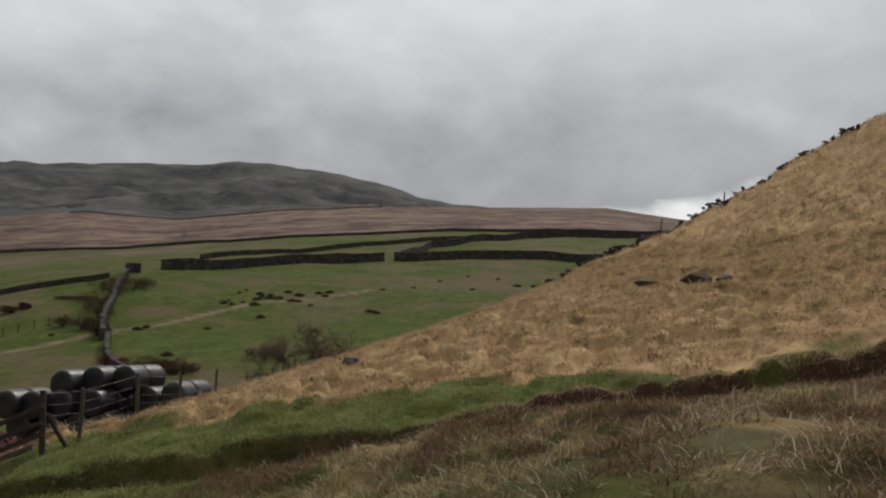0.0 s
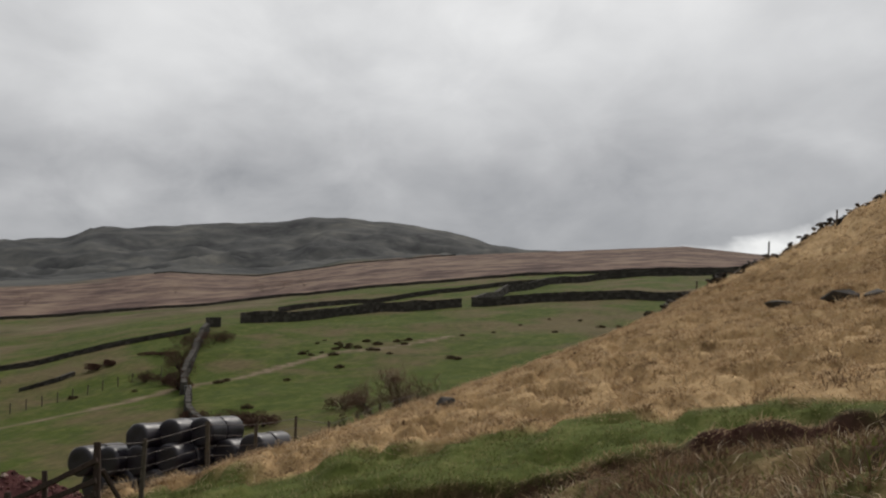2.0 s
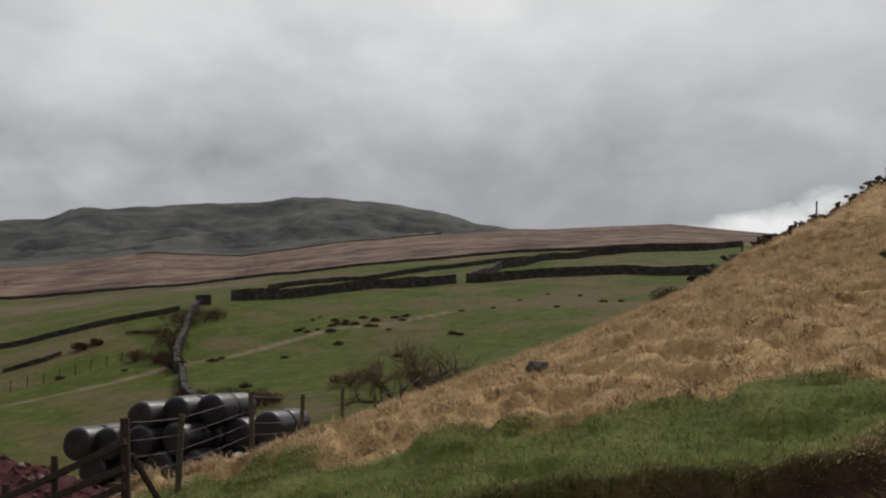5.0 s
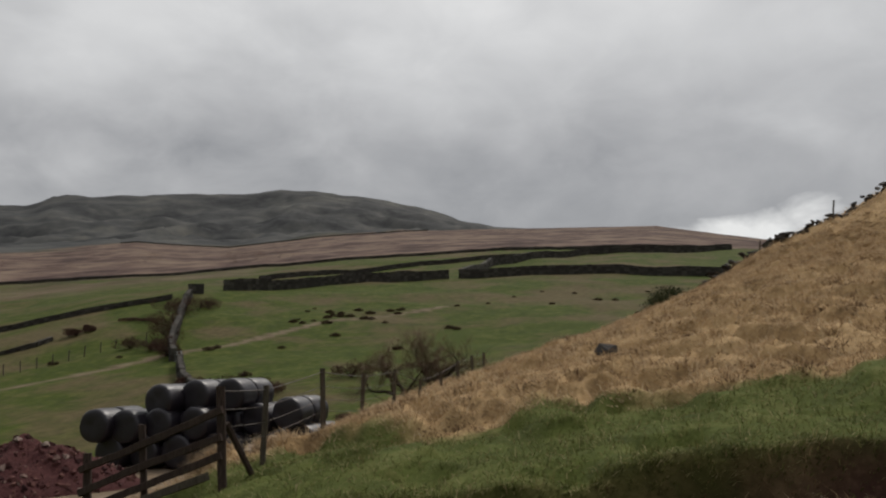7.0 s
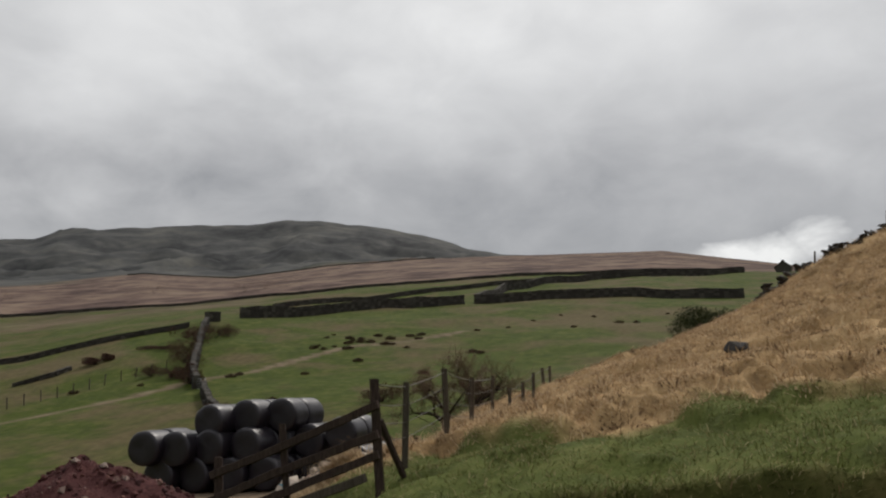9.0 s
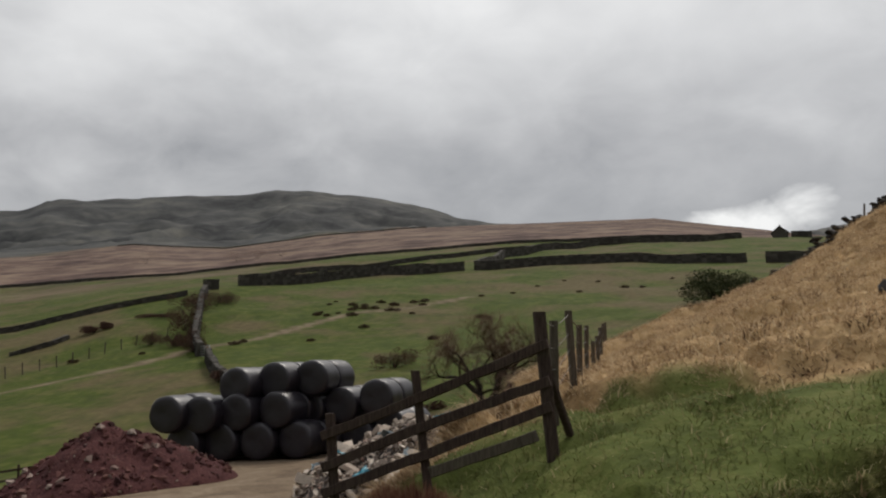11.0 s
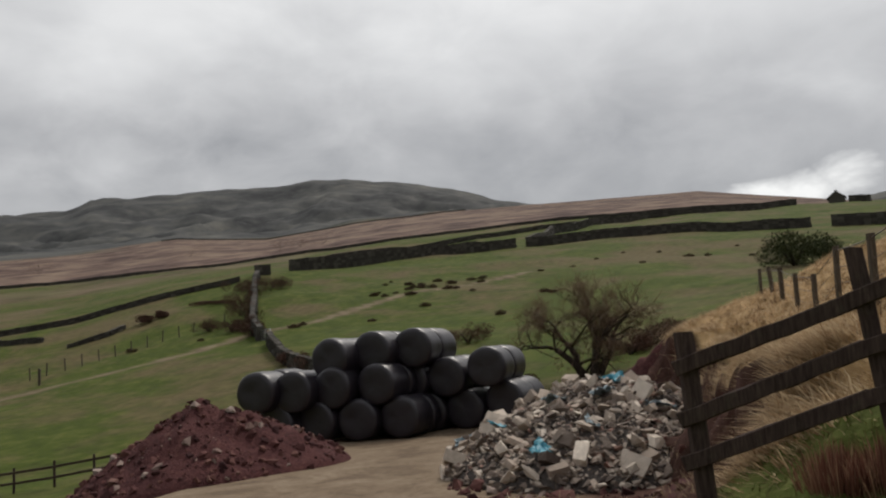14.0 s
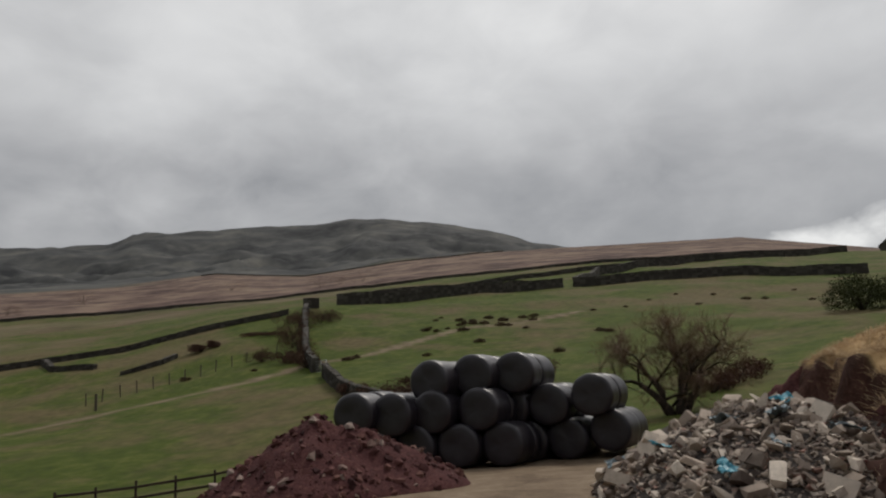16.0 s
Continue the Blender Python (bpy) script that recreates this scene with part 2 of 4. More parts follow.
def beyond_edge(x, y):
    """Metres outside the cut edge of the bank (negative on the hillside)."""
    best, sign = np.full_like(x, 1e9), np.ones_like(x)
    for x0, y0, x1, y1 in zip(EDGE_X, EDGE_Y, EDGE_X[1:], EDGE_Y[1:]):
        ux, uy = x1 - x0, y1 - y0
        k = np.clip(((x - x0) * ux + (y - y0) * uy) / (ux * ux + uy * uy), 0, 1)
        d = np.hypot(x - x0 - k * ux, y - y0 - k * uy)
        s = np.where((y - y0) * ux - (x - x0) * uy > 0, 1.0, -1.0)
        sign = np.where(d < best, s, sign)
        best = np.minimum(best, d)
    return best * sign


def scarp_y(x):
    return np.interp(x, (-2, 4, 9, 13.75, 20, 40), (6.2, 3.4, 0.85, -0.1, -1.2, -4.2)) + 0.45 * lattice(x / 1.7, x * 0, 5) + 0.26 * lattice(x / 0.6, x * 0, 6) + 0.12 * lattice(x / 0.23, x * 0, 7)


def past_brow(x, y):
    return 0.75 * (y - np.interp(x, (0, 5.4, 6.2, 8.5, 11, 13, 15, 18.6, 23.5, 27, 30.5, 35, 41, 45, 60), (3, 6.2, 8, 9.6, 11.6, 13.1, 15.4, 19.2, 24.2, 28.2, 30.5, 31, 29.5, 26.5, 22)))


def hillside(x, y):
    u = past_brow(x, y)
    z = 3.2 + 0.205 * (x - 11.3) + 0.085 * (y - 1.4) - 0.3 * np.exp(-((x - 18) ** 2 + (y - 6) ** 2) / 16) + 0.0145 * np.clip(x - 24, 0, 20) ** 2
    z = z - 0.12 * np.exp(-((y - scarp_y(x)) / 2.2) ** 2) * np.clip((x - 8) / 4, 0, 1)
    z = z - np.interp(x, (5, 6.2, 9, 20, 25), (0, 0.45, 0.42, 0.3, 0)) * np.exp(-((u - 0.9) / 2.2) ** 2)
    z = z + 0.2 * np.exp(-((x - 9.6) ** 2 + (y - 20.6) ** 2) / 7)
    z = z - 1.35 * smooth(u / 5) - 0.3 * np.clip(u - 6, 0, 200)
    z = z - 0.42 * np.exp(-((x - 3.3) ** 2 + (y - 6.0) ** 2) / 2.2) - 0.1 * np.exp(-((x - 4.4) ** 2 + (y - 5.3) ** 2) / 0.8)
    return np.minimum(z, 45)


def path_bank(x, y):
    d = np.abs((x - 9.6) * 0.82 + (y + 12.4) * 0.57)
    return np.clip(1.66 + 0.0985 * x - 0.076 * y + 0.25 * smooth((x - 9) / 4), 0, 9) - 0.75 * np.exp(-((d / 3.5) ** 2)) - 0.46 * np.exp(-(((y - scarp_y(x)) / 1.9) ** 2)) * np.clip((x - 3) / 3, 0, 1)


def ragged_edge(x, y):
    return beyond_edge(x, y) + 0.30 * lattice(x / 1.1, y / 1.1, 2) + 0.22 * lattice(x / 0.45, y / 0.45, 4)


def lumps(x, y):
    """Tussocks: 0 in the creases between them."""
    return np.clip(0.27 + 0.5 * fractal(x / 0.62, y / 0.62, 11, 2), 0, 1)


def land(x, y):
    x, y = np.asarray(x, float), np.asarray(y, float)
    low = valley(x, y)
    wide = np.interp(x, (3.6, 5.6), (1.6, 0.34))
    k = smooth((y - scarp_y(x) + 0.82 * wide) / wide)
    high = path_bank(x, y) * (1 - k) + hillside(x, y) * k
    w = ragged_edge(x, y)
    high = high - 2.4 * np.clip(w, 0, 0.22) - 0.85 * np.clip(w - 0.22, 0, 60)
    high = high + smooth(w / 0.5) * (0.3 * fractal(x / 1.1, y / 1.1, 91, 3) + 0.12 * fractal(x / 0.3, y / 0.3, 95, 2) - 0.22 * np.abs(fractal(x / 0.5, y / 0.5, 93, 2)))
    tuss = np.clip(1 - np.clip(w, 0, 1), 0, 1)
    rolling = 0.4 + 0.6 * smooth((y - scarp_y(x) - 3.5) / 2)
    high = high + tuss * ((0.18 + 0.16 * k * rolling) * smooth(lumps(x, y) / 0.45) * (1 - 0.5 * k * (1 - rolling)) + 0.1 * (1 - k) + 0.12 * fractal(x / 3, y / 3, 12, 2) - 0.14)
    s = 0.25
    m = np.maximum(low, high)
    return m + s * np.exp(-np.abs(low - high) / s) * 0.5 - 0.02


def height_at(x, y):
    return float(land(np.array([x]), np.array([y]))[0])


def polyline_distance(x, y, pts):
    best = np.full_like(x, 1e9)
    for (x0, y0), (x1, y1) in zip(pts, pts[1:]):
        ux, uy = x1 - x0, y1 - y0
        k = np.clip(((x - x0) * ux + (y - y0) * uy) / (ux * ux + uy * uy), 0, 1)
        best = np.minimum(best, np.hypot(x - x0 - k * ux, y - y0 - k * uy))
    return best


def sight(az, r):
    """The plan position at a bearing in degrees and a distance from the sighting point."""
    r = float(np.interp(r, (0, 40, 82, 135, 168, 300, 720, 2000), (0, 40, 75, 117, 151, 270, 700, 2000)))
    return EYE[0] + r * math.sin(radians(az)), EYE[1] + r * math.cos(radians(az))


def plan(x, y):
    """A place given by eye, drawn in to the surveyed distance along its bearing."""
    return sight(math.degrees(math.atan2(x - EYE[0], y - EYE[1])), math.hypot(x - EYE[0], y - EYE[1]))


TRACK = [sight(-40, 72), sight(-24.7, 77.5), sight(-18.4, 79), sight(-11.4, 81.5), sight(-6.1, 85.5), sight(-2.3, 88), sight(4.1, 100), sight(9.2, 110), sight(13, 118)]


def zones(x, y):
    """Weights of the turf kinds at each place: two sets of three."""
    r, az = np.hypot(x - EYE[0], y - EYE[1]), np.degrees(np.arctan2(x - EYE[0], y - EYE[1]))
    w = ragged_edge(x, y)
    on = smooth((-0.02 - w) / 0.16)
    over = y - scarp_y(x)
    n1 = fractal(x / 2.4, y / 2.4, 21, 3)
    band = np.interp(x, (2, 6, 10, 14, 18, 24), (4.2, 4.9, 4.8, 3.2, 1.2, -0.3))
    lush = on * smooth((over + 0.1) / 0.4) * smooth((band - over + 0.9 * n1) / 1.2)
    dry = on * smooth((over - 0.1) / 0.4) * (1 - lush)
    south = on * (1 - smooth((over + 0.1) / 0.3))
    tan = smooth((x - 7.5 + 2 * n1) / 5)
    n2 = fractal(x / 0.75, y / 0.75, 27, 3) + 0.4 * n1
    dry = dry + south * smooth((n2 + 0.3) / 0.8) * 0.4 * tan
    lush = lush + south * np.maximum(smooth((0.1 - n2) / 0.5) * 0.28, 0.9 * (1 - tan))
    scarp = on * np.exp(-((over + 0.15 + 0.25 * n1) / 0.36) ** 2) * smooth((fractal(x / 1.6, y / 1.6, 71, 2) + 0.9) / 0.6) * np.interp(x, (3.2, 4.6, 8.5, 11), (0.0, 0.45, 0.45, 1.0))
    cut = smooth((w + 0.2) / 0.15) * smooth((3.9 - w + 1.2 * n1) / 1.2) * smooth((y - 5) / 1.5) * smooth((27 - y) / 4)
    dirt = np.clip(np.maximum(np.maximum(scarp, cut), south * smooth((-0.25 - n2) / 0.4) * (0.2 + 0.6 * tan)), 0, 1)
    yard = smooth((w - 2.2) / 1.0) * smooth((30 - r) / 3.0) * smooth((az + 13 + 1.5 * n1 + (26 - r) * 0.25) / 4) * smooth((32 - az) / 6)
    track = smooth((0.95 - polyline_distance(x, y, TRACK) + 0.25 * n1) / 0.5)
    yard = np.maximum(yard, 0.9 * track)
    far = smooth((r - np.interp(az, (-30, -5, 0, 10, 20, 34), (270, 270, 271, 272, 273, 276)) + 3 * n1) / 8)
    far = np.maximum(far, 0.45 * smooth((r - 122) / 45) * smooth((6 - az) / 10) * smooth((fractal(x / 30, y / 30, 41) + 0.6) / 0.8))
    # where the ground takes the far fell's haze-greyed colour
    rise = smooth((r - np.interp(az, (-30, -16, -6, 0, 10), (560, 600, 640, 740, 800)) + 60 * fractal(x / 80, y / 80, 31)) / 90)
    moor, hazed_hill = far * (1 - rise), rise
    return np.stack([dry, lush, dirt], -1), np.stack([yard, moor, hazed_hill], -1)


def link_mesh(name, verts, faces, mats, smooth_faces=True):
    me = bpy.data.meshes.new(name)
    me.from_pydata(verts, [], faces)
    for mt in mats if isinstance(mats, (list, tuple)) else [mats]:
        me.materials.append(mt)
    if smooth_faces:
        me.polygons.foreach_set("use_smooth", [True] * len(me.polygons))
    me.update()
    return new(name, me)


def build_ground():
    cx, cy = 6.0, -11.0
    az = np.radians(np.r_[np.arange(-66, 58, 0.25), np.arange(58, 294, 6.0)])
    rad = [0.6]
    while rad[-1] < 4200:
        rad.append(rad[-1] * (1.0075 if rad[-1] < 46 else 1.0115) + 0.012)
    rad = np.array(rad)
    a, r = np.meshgrid(az, rad)
    x, y = cx + r * np.sin(a), cy + r * np.cos(a)
    z = land(x, y)
    n, k = a.shape
    # undercut: below the turf edge the soil face has slumped back under the grass
    w = ragged_edge(x, y)
    back = 0.38 * smooth(w / 0.3) * smooth((1.7 - w) / 1.2) * smooth((fractal(x / 0.8, y / 0.8, 61, 2) + 0.35) / 0.6) * smooth((y - 6) / 3) * smooth((26 - y) / 3)
    gx, gy = 0.9 * back, -0.42 * back
    verts = np.stack([x + gx, y + gy, z], -1).reshape(-1, 3)
    i, j = np.meshgrid(np.arange(n - 1), np.arange(k), indexing="ij")
    j2 = (j + 1) % k
    faces = np.stack([i * k + j, i * k + j2, (i + 1) * k + j2, (i + 1) * k + j], -1).reshape(-1, 4)[:, ::-1]
    verts = np.concatenate([verts, [[cx, cy, float(land(np.array([cx]), np.array([cy]))[0])]]])
    middle = [(n * k, j, (j + 1) % k)[::-1] for j in range(k)]
    ob = link_mesh("ground", verts.tolist(), faces.tolist() + middle, ground_material())
    za, zb = zones(np.r_[x.ravel(), cx], np.r_[y.ravel(), cy])
    for nm, v in (("zone_near", za), ("zone_far", zb)):
        at = ob.data.attributes.new(nm, "FLOAT_COLOR", "POINT")
        at.data.foreach_set("color", np.concatenate([np.clip(v, 0, 1), np.ones((len(v), 1))], 1).ravel().astype(np.float32))
    return tagged(ob, "rolling moorland of green pasture, tan dry grass and brown fell", "ground", kind="structure")


build_ground()


# ---- things ----
RND = random.Random(7)


def part(name, bm, material, parent=None, label=""):
    """Links a bmesh as one mesh object under a thing or a part."""
    me = bpy.data.meshes.new(name)
    bm.to_mesh(me)
    bm.free()
    me.materials.append(material)
    ob = new(name, me)
    if parent:
        ob.parent = parent
    return tagged(ob, label)


def thing(name, x, y, z, label, category, group=""):
    ob = new(name)
    ob.matrix_world = Matrix.Translation((x, y, z))
    return tagged(ob, label, category, group)


def tube(bm, pts, radii, sides=7, cap=True):
    """A tapered tube along points."""
    rings = []
    pts = [Vector(p) for p in pts]
    for i, p in enumerate(pts):
        d = (pts[min(i + 1, len(pts) - 1)] - pts[max(i - 1, 0)]).normalized()
        a = d.cross(Vector((0.31, 0.87, 0.39))).normalized()
        b = d.cross(a)
        rings.append([bm.verts.new(p + radii[i] * (math.cos(2 * math.pi * k / sides) * a + math.sin(2 * math.pi * k / sides) * b)) for k in range(sides)])
    for r0, r1 in zip(rings, rings[1:]):
        for k in range(sides):
            bm.faces.new((r0[k], r0[(k + 1) % sides], r1[(k + 1) % sides], r1[k])).smooth = True
    if cap:
        bm.faces.new(rings[0][::-1])
        bm.faces.new(rings[-1])


def beam(bm, p, q, wide, tall, wear=0.006, steps=6, seed=0):
    """A sawn timber from p to q with slightly worn, wavering faces and chamfered edges."""
    p, q = Vector(p), Vector(q)
    d = (q - p).normalized()
    side = d.cross(Vector((0, 0, 1)))
    side = side.normalized() if side.length > 0.2 else Vector((1, 0, 0))
    up = side.cross(d)
    c = min(wide, tall) * 0.16
    w, h = wide / 2, tall / 2
    prof = [(-w + c, -h), (w - c, -h), (w, -h + c), (w, h - c), (w - c, h), (-w + c, h), (-w, h - c), (-w, -h + c)]
    rings = []
    for i in range(steps + 1):
        o = p.lerp(q, i / steps)
        o = o + side * wear * noise.noise((i * 1.7, seed, 0)) + up * wear * noise.noise((i * 1.3, seed, 5))
        rings.append([bm.verts.new(o + side * a + up * b + Vector((0, 0, wear * noise.noise((i * 2.1, a * 30, seed))))) for a, b in prof])
    for r0, r1 in zip(rings, rings[1:]):
        for k in range(8):
            bm.faces.new((r0[k], r0[(k + 1) % 8], r1[(k + 1) % 8], r1[k]))
    bm.faces.new(rings[0][::-1])
    bm.faces.new(rings[-1])


def rock_mesh(name, seed, material, flat=0.7, points=11):
    rnd = random.Random(seed)
    bm = bmesh.new()
    for _ in range(points):
        v = Vector((rnd.gauss(0, 1), rnd.gauss(0, 1), rnd.gauss(0, 1))).normalized()
        bm.verts.new((v.x * rnd.uniform(0.75, 1), v.y * rnd.uniform(0.5, 0.9), v.z * flat * rnd.uniform(0.7, 1)))
    bmesh.ops.convex_hull(bm, input=bm.verts)
    loose = [v for v in bm.verts if not v.link_faces]
    bmesh.ops.delete(bm, geom=loose, context="VERTS")
    me = bpy.data.meshes.new(name)
    bm.to_mesh(me)
    bm.free()
    me.materials.append(material)
    return me


def block_mesh(name, seed, material):
    """A broken squared building stone: an uneven block with knocked-off corners."""
    rnd = random.Random(seed)
    bm = bmesh.new()
    hy, hz = rnd.uniform(0.45, 0.8), rnd.uniform(0.22, 0.55)
    for cx in (-1, 1):
        for cy in (-1, 1):
            for cz in (-1, 1):
                p = Vector((cx * rnd.uniform(0.75, 1.0), cy * hy * rnd.uniform(0.75, 1.1), cz * hz * rnd.uniform(0.7, 1.1)))
                if rnd.random() < 0.45:
                    c = rnd.uniform(0.2, 0.5)
                    bm.verts.new((p.x * (1 - c), p.y, p.z))
                    bm.verts.new((p.x, p.y * (1 - c), p.z * rnd.uniform(0.7, 1)))
                else:
                    bm.verts.new(p)
    bmesh.ops.convex_hull(bm, input=bm.verts)
    bmesh.ops.delete(bm, geom=[v for v in bm.verts if not v.link_faces], context="VERTS")
    me = bpy.data.meshes.new(name)
    bm.to_mesh(me)
    bm.free()
    me.materials.append(material)
    return me


# materials of the things
def wood_material(name, dark, light, moss=0.35):
    m = Mat(name, 0.9, spec=0.15).objco()
    grain = m.noise(6, 5, 0.65, 0.4, (9, 9, 1.0))
    c = m.ramp(grain, (0.3, dark), (0.7, light))
    lichen = m.ramp(m.noise(7, 5, 0.6), (0.56, 0.0), (0.7, moss))
    c = m.mix(lichen, c, (0.13, 0.14, 0.085))
    c = m.mix(0.35, c, m.ramp(m.noise(1.7, 4), (0.3, 0.35), (0.7, 1.0)), "MULTIPLY")
    m.colour(c).bump(m.mix(0.5, grain, m.noise(40, 3)), 0.5, 0.01)
    return m.m


WOOD = wood_material("weathered_dark_timber", (0.030, 0.020, 0.018), (0.098, 0.069, 0.058), 0.15)
GREYWOOD = wood_material("weathered_grey_timber", (0.055, 0.045, 0.036), (0.15, 0.125, 0.10))

wrap = Mat("black_stretch_wrap", 0.3, spec=0.6).objco()
wrap.colour(wrap.ramp(wrap.noise(3, 5), (0.3, (0.010, 0.008, 0.012)), (0.7, (0.019, 0.015, 0.022))))
wrap.rough(wrap.ramp(wrap.noise(5, 5), (0.3, 0.36), (0.7, 0.5)))
wrap.bump(wrap.mix(0.5, wrap.noise(4, 6, 0.6, 1.2), wrap.noise(22, 3, 0.6, 0.5, (1, 0.12, 1))), 0.14, 0.02)


def stone_material(name, a, b, c, lichen=0.3):
    m = Mat(name, 0.9, spec=0.2).objco()
    tone = m.ramp(m.objrandom(), (0.0, a), (0.45, b), (1.0, c))
    tone = m.mix(0.4, tone, m.ramp(m.noise(3, 6, 0.65), (0.3, 0.35), (0.7, 1.0)), "MULTIPLY")
    tone = m.mix(m.ramp(m.noise(5, 4), (0.58, 0.0), (0.7, lichen)), tone, (0.22, 0.21, 0.17))
    m.colour(tone).bump(m.noise(9, 6, 0.65), 0.5, 0.03)
    return m.m


RUBBLE = stone_material("broken_building_stone", (0.11, 0.083, 0.07), (0.40, 0.325, 0.265), (0.74, 0.65, 0.55), 0.15)
DARKSTONE = stone_material("dark_gritstone", (0.04, 0.035, 0.033), (0.065, 0.058, 0.053), (0.10, 0.09, 0.08), 0.15)


def island_stone(name, stops):
    m = Mat(name, 0.92, spec=0.15)
    c = m.ramp(m.island(), *stops)
    c = m.mix(0.5, c, m.ramp(m.noise(2.5, 6, 0.65), (0.3, 0.35), (0.7, 1.0)), "MULTIPLY")
    m.colour(c).bump(m.noise(8, 5, 0.65), 0.5, 0.03)
    return m.m


RUBBLE_FINE = island_stone("crushed_building_stone", ((0.0, (0.05, 0.038, 0.035)), (0.4, (0.25, 0.198, 0.163)), (0.85, (0.55, 0.47, 0.39)), (1.0, (0.24, 0.125, 0.10))))
CLODS = island_stone("red_soil_clods", ((0.0, (0.045, 0.019, 0.02)), (0.55, (0.11, 0.045, 0.042)), (0.84, (0.17, 0.082, 0.068)), (1.0, (0.36, 0.29, 0.25))))
WALLSTONE = island_stone("drystone_gritstone", ((0.0, (0.052, 0.047, 0.042)), (0.6, (0.07, 0.064, 0.056)), (1.0, (0.105, 0.097, 0.084))))

soil = Mat("red_brown_subsoil", 0.95, spec=0.1)
soil.colour(soil.ramp(soil.mix(0.5, soil.noise(1.6, 6, 0.65), soil.noise(14, 4)), (0.3, (0.034, 0.014, 0.015)), (0.55, (0.085, 0.034, 0.033)), (0.75, (0.15, 0.072, 0.06))))
soil.bump(soil.mix(0.5, soil.noise(5, 6, 0.7), soil.noise(22, 4)), 0.9, 0.1)
spoil = Mat("grey_gravel_spoil", 0.95, spec=0.1)
spoil.colour(spoil.ramp(spoil.mix(0.5, spoil.noise(2, 6, 0.65), spoil.noise(18, 4)), (0.3, (0.033, 0.028, 0.027)), (0.6, (0.085, 0.073, 0.066)), (0.75, (0.16, 0.14, 0.125))))
spoil.bump(spoil.noise(14, 5, 0.7), 0.8, 0.06)
plastic = Mat("torn_blue_sheeting", 0.45, spec=0.4).objco()
plastic.colour(plastic.ramp(plastic.noise(4, 4), (0.3, (0.03, 0.17, 0.24)), (0.7, (0.07, 0.33, 0.42)))).bump(plastic.noise(9, 4), 0.6, 0.03)
pale = Mat("dusty_pale_sheeting", 0.6, spec=0.3).objco()
pale.colour(pale.ramp(pale.noise(4, 4), (0.3, (0.13, 0.18, 0.21)), (0.7, (0.24, 0.29, 0.31)))).bump(pale.noise(9, 4), 0.6, 0.03)
bark = Mat("dark_hawthorn_bark", 0.95, spec=0.1)
bark.colour(bark.ramp(bark.noise(6, 5, 0.6, 0, (4, 4, 1)), (0.3, (0.016, 0.012, 0.010)), (0.7, (0.055, 0.042, 0.034)))).bump(bark.noise(25, 4), 0.6, 0.02)
twig = Mat("reddish_bare_twigs", 0.95, spec=0.1)
twig.colour(twig.ramp(twig.island(), (0.0, (0.17, 0.11, 0.09)), (1.0, (0.33, 0.235, 0.19))))
WIRE = Mat("rusted_fence_wire", 0.6, 0.6, 0.4)
WIRE.colour(WIRE.ramp(WIRE.noise(6, 3), (0.3, (0.06, 0.05, 0.045)), (0.7, (0.14, 0.12, 0.11))))
galv = Mat("galvanised_gate_steel", 0.5, 0.7, 0.4)
galv.colour(galv.ramp(galv.noise(6, 3), (0.3, (0.20, 0.21, 0.21)), (0.7, (0.33, 0.34, 0.34))))


# -- wrapped bales --
def bale_mesh(seed):
    bm = bmesh.new()
    prof = [(0.12, -0.60), (0.32, -0.61), (0.52, -0.608), (0.605, -0.592), (0.64, -0.555), (0.654, -0.46), (0.655, -0.2), (0.65, 0), (0.655, 0.2), (0.654, 0.46), (0.64, 0.555), (0.605, 0.592), (0.52, 0.608), (0.32, 0.61), (0.12, 0.60)]
    n = 44
    rings = [[bm.verts.new((r * math.cos(2 * math.pi * k / n), yy, r * math.sin(2 * math.pi * k / n))) for k in range(n)] for r, yy in prof]
    for a, b in zip(rings, rings[1:]):
        for k in range(n):
            bm.faces.new((a[k], b[k], b[(k + 1) % n], a[(k + 1) % n]))
    c0, c1 = bm.verts.new((0, -0.595, 0)), bm.verts.new((0, 0.595, 0))
    for k in range(n):
        bm.faces.new((c0, rings[0][k], rings[0][(k + 1) % n]))
        bm.faces.new((c1, rings[-1][(k + 1) % n], rings[-1][k]))
    for v in bm.verts:
        p = Vector((v.co.x * 2.4 + seed, v.co.y * 2.4, v.co.z * 2.4))
        v.co += v.co.normalized() * (0.022 * noise.noise(p) + 0.008 * noise.noise(p * 4))
        if v.co.z < -0.45:
            v.co.z = -0.45 + (v.co.z + 0.45) * 0.85
    bmesh.ops.recalc_face_normals(bm, faces=bm.faces)
    for f in bm.faces:
        f.smooth = True
    me = bpy.data.meshes.new("silage_bale")
    bm.to_mesh(me)
    bm.free()
    me.materials.append(wrap.m)
    return me


BALE_MESHES = [bale_mesh(3.7 * k) for k in range(4)]
YAW = 28.0
# x, y of the front face, height of the centre, bales one behind the other
STACK = (
    (-1.50, 27.4, 0.64, 2), (-0.24, 27.3, 0.64, 2), (1.00, 27.0, 0.64, 2), (2.32, 26.8, 0.64, 2), (4.50, 27.9, 0.66, 2), (5.74, 27.4, 0.92, 2),
    (-2.05, 27.2, 1.66, 2), (-0.93, 27.1, 1.60, 2), (0.30, 27.1, 1.66, 2), (1.67, 26.9, 1.68, 2), (3.92, 27.8, 1.74, 2), (5.13, 27.2, 1.98, 2),
    (0.28, 27.3, 2.55, 2), (1.58, 27.5, 2.68, 2), (2.85, 27.7, 2.72, 2), (3.35, 28.3, 0.64, 2), (2.75, 28.2, 1.68, 2),
)
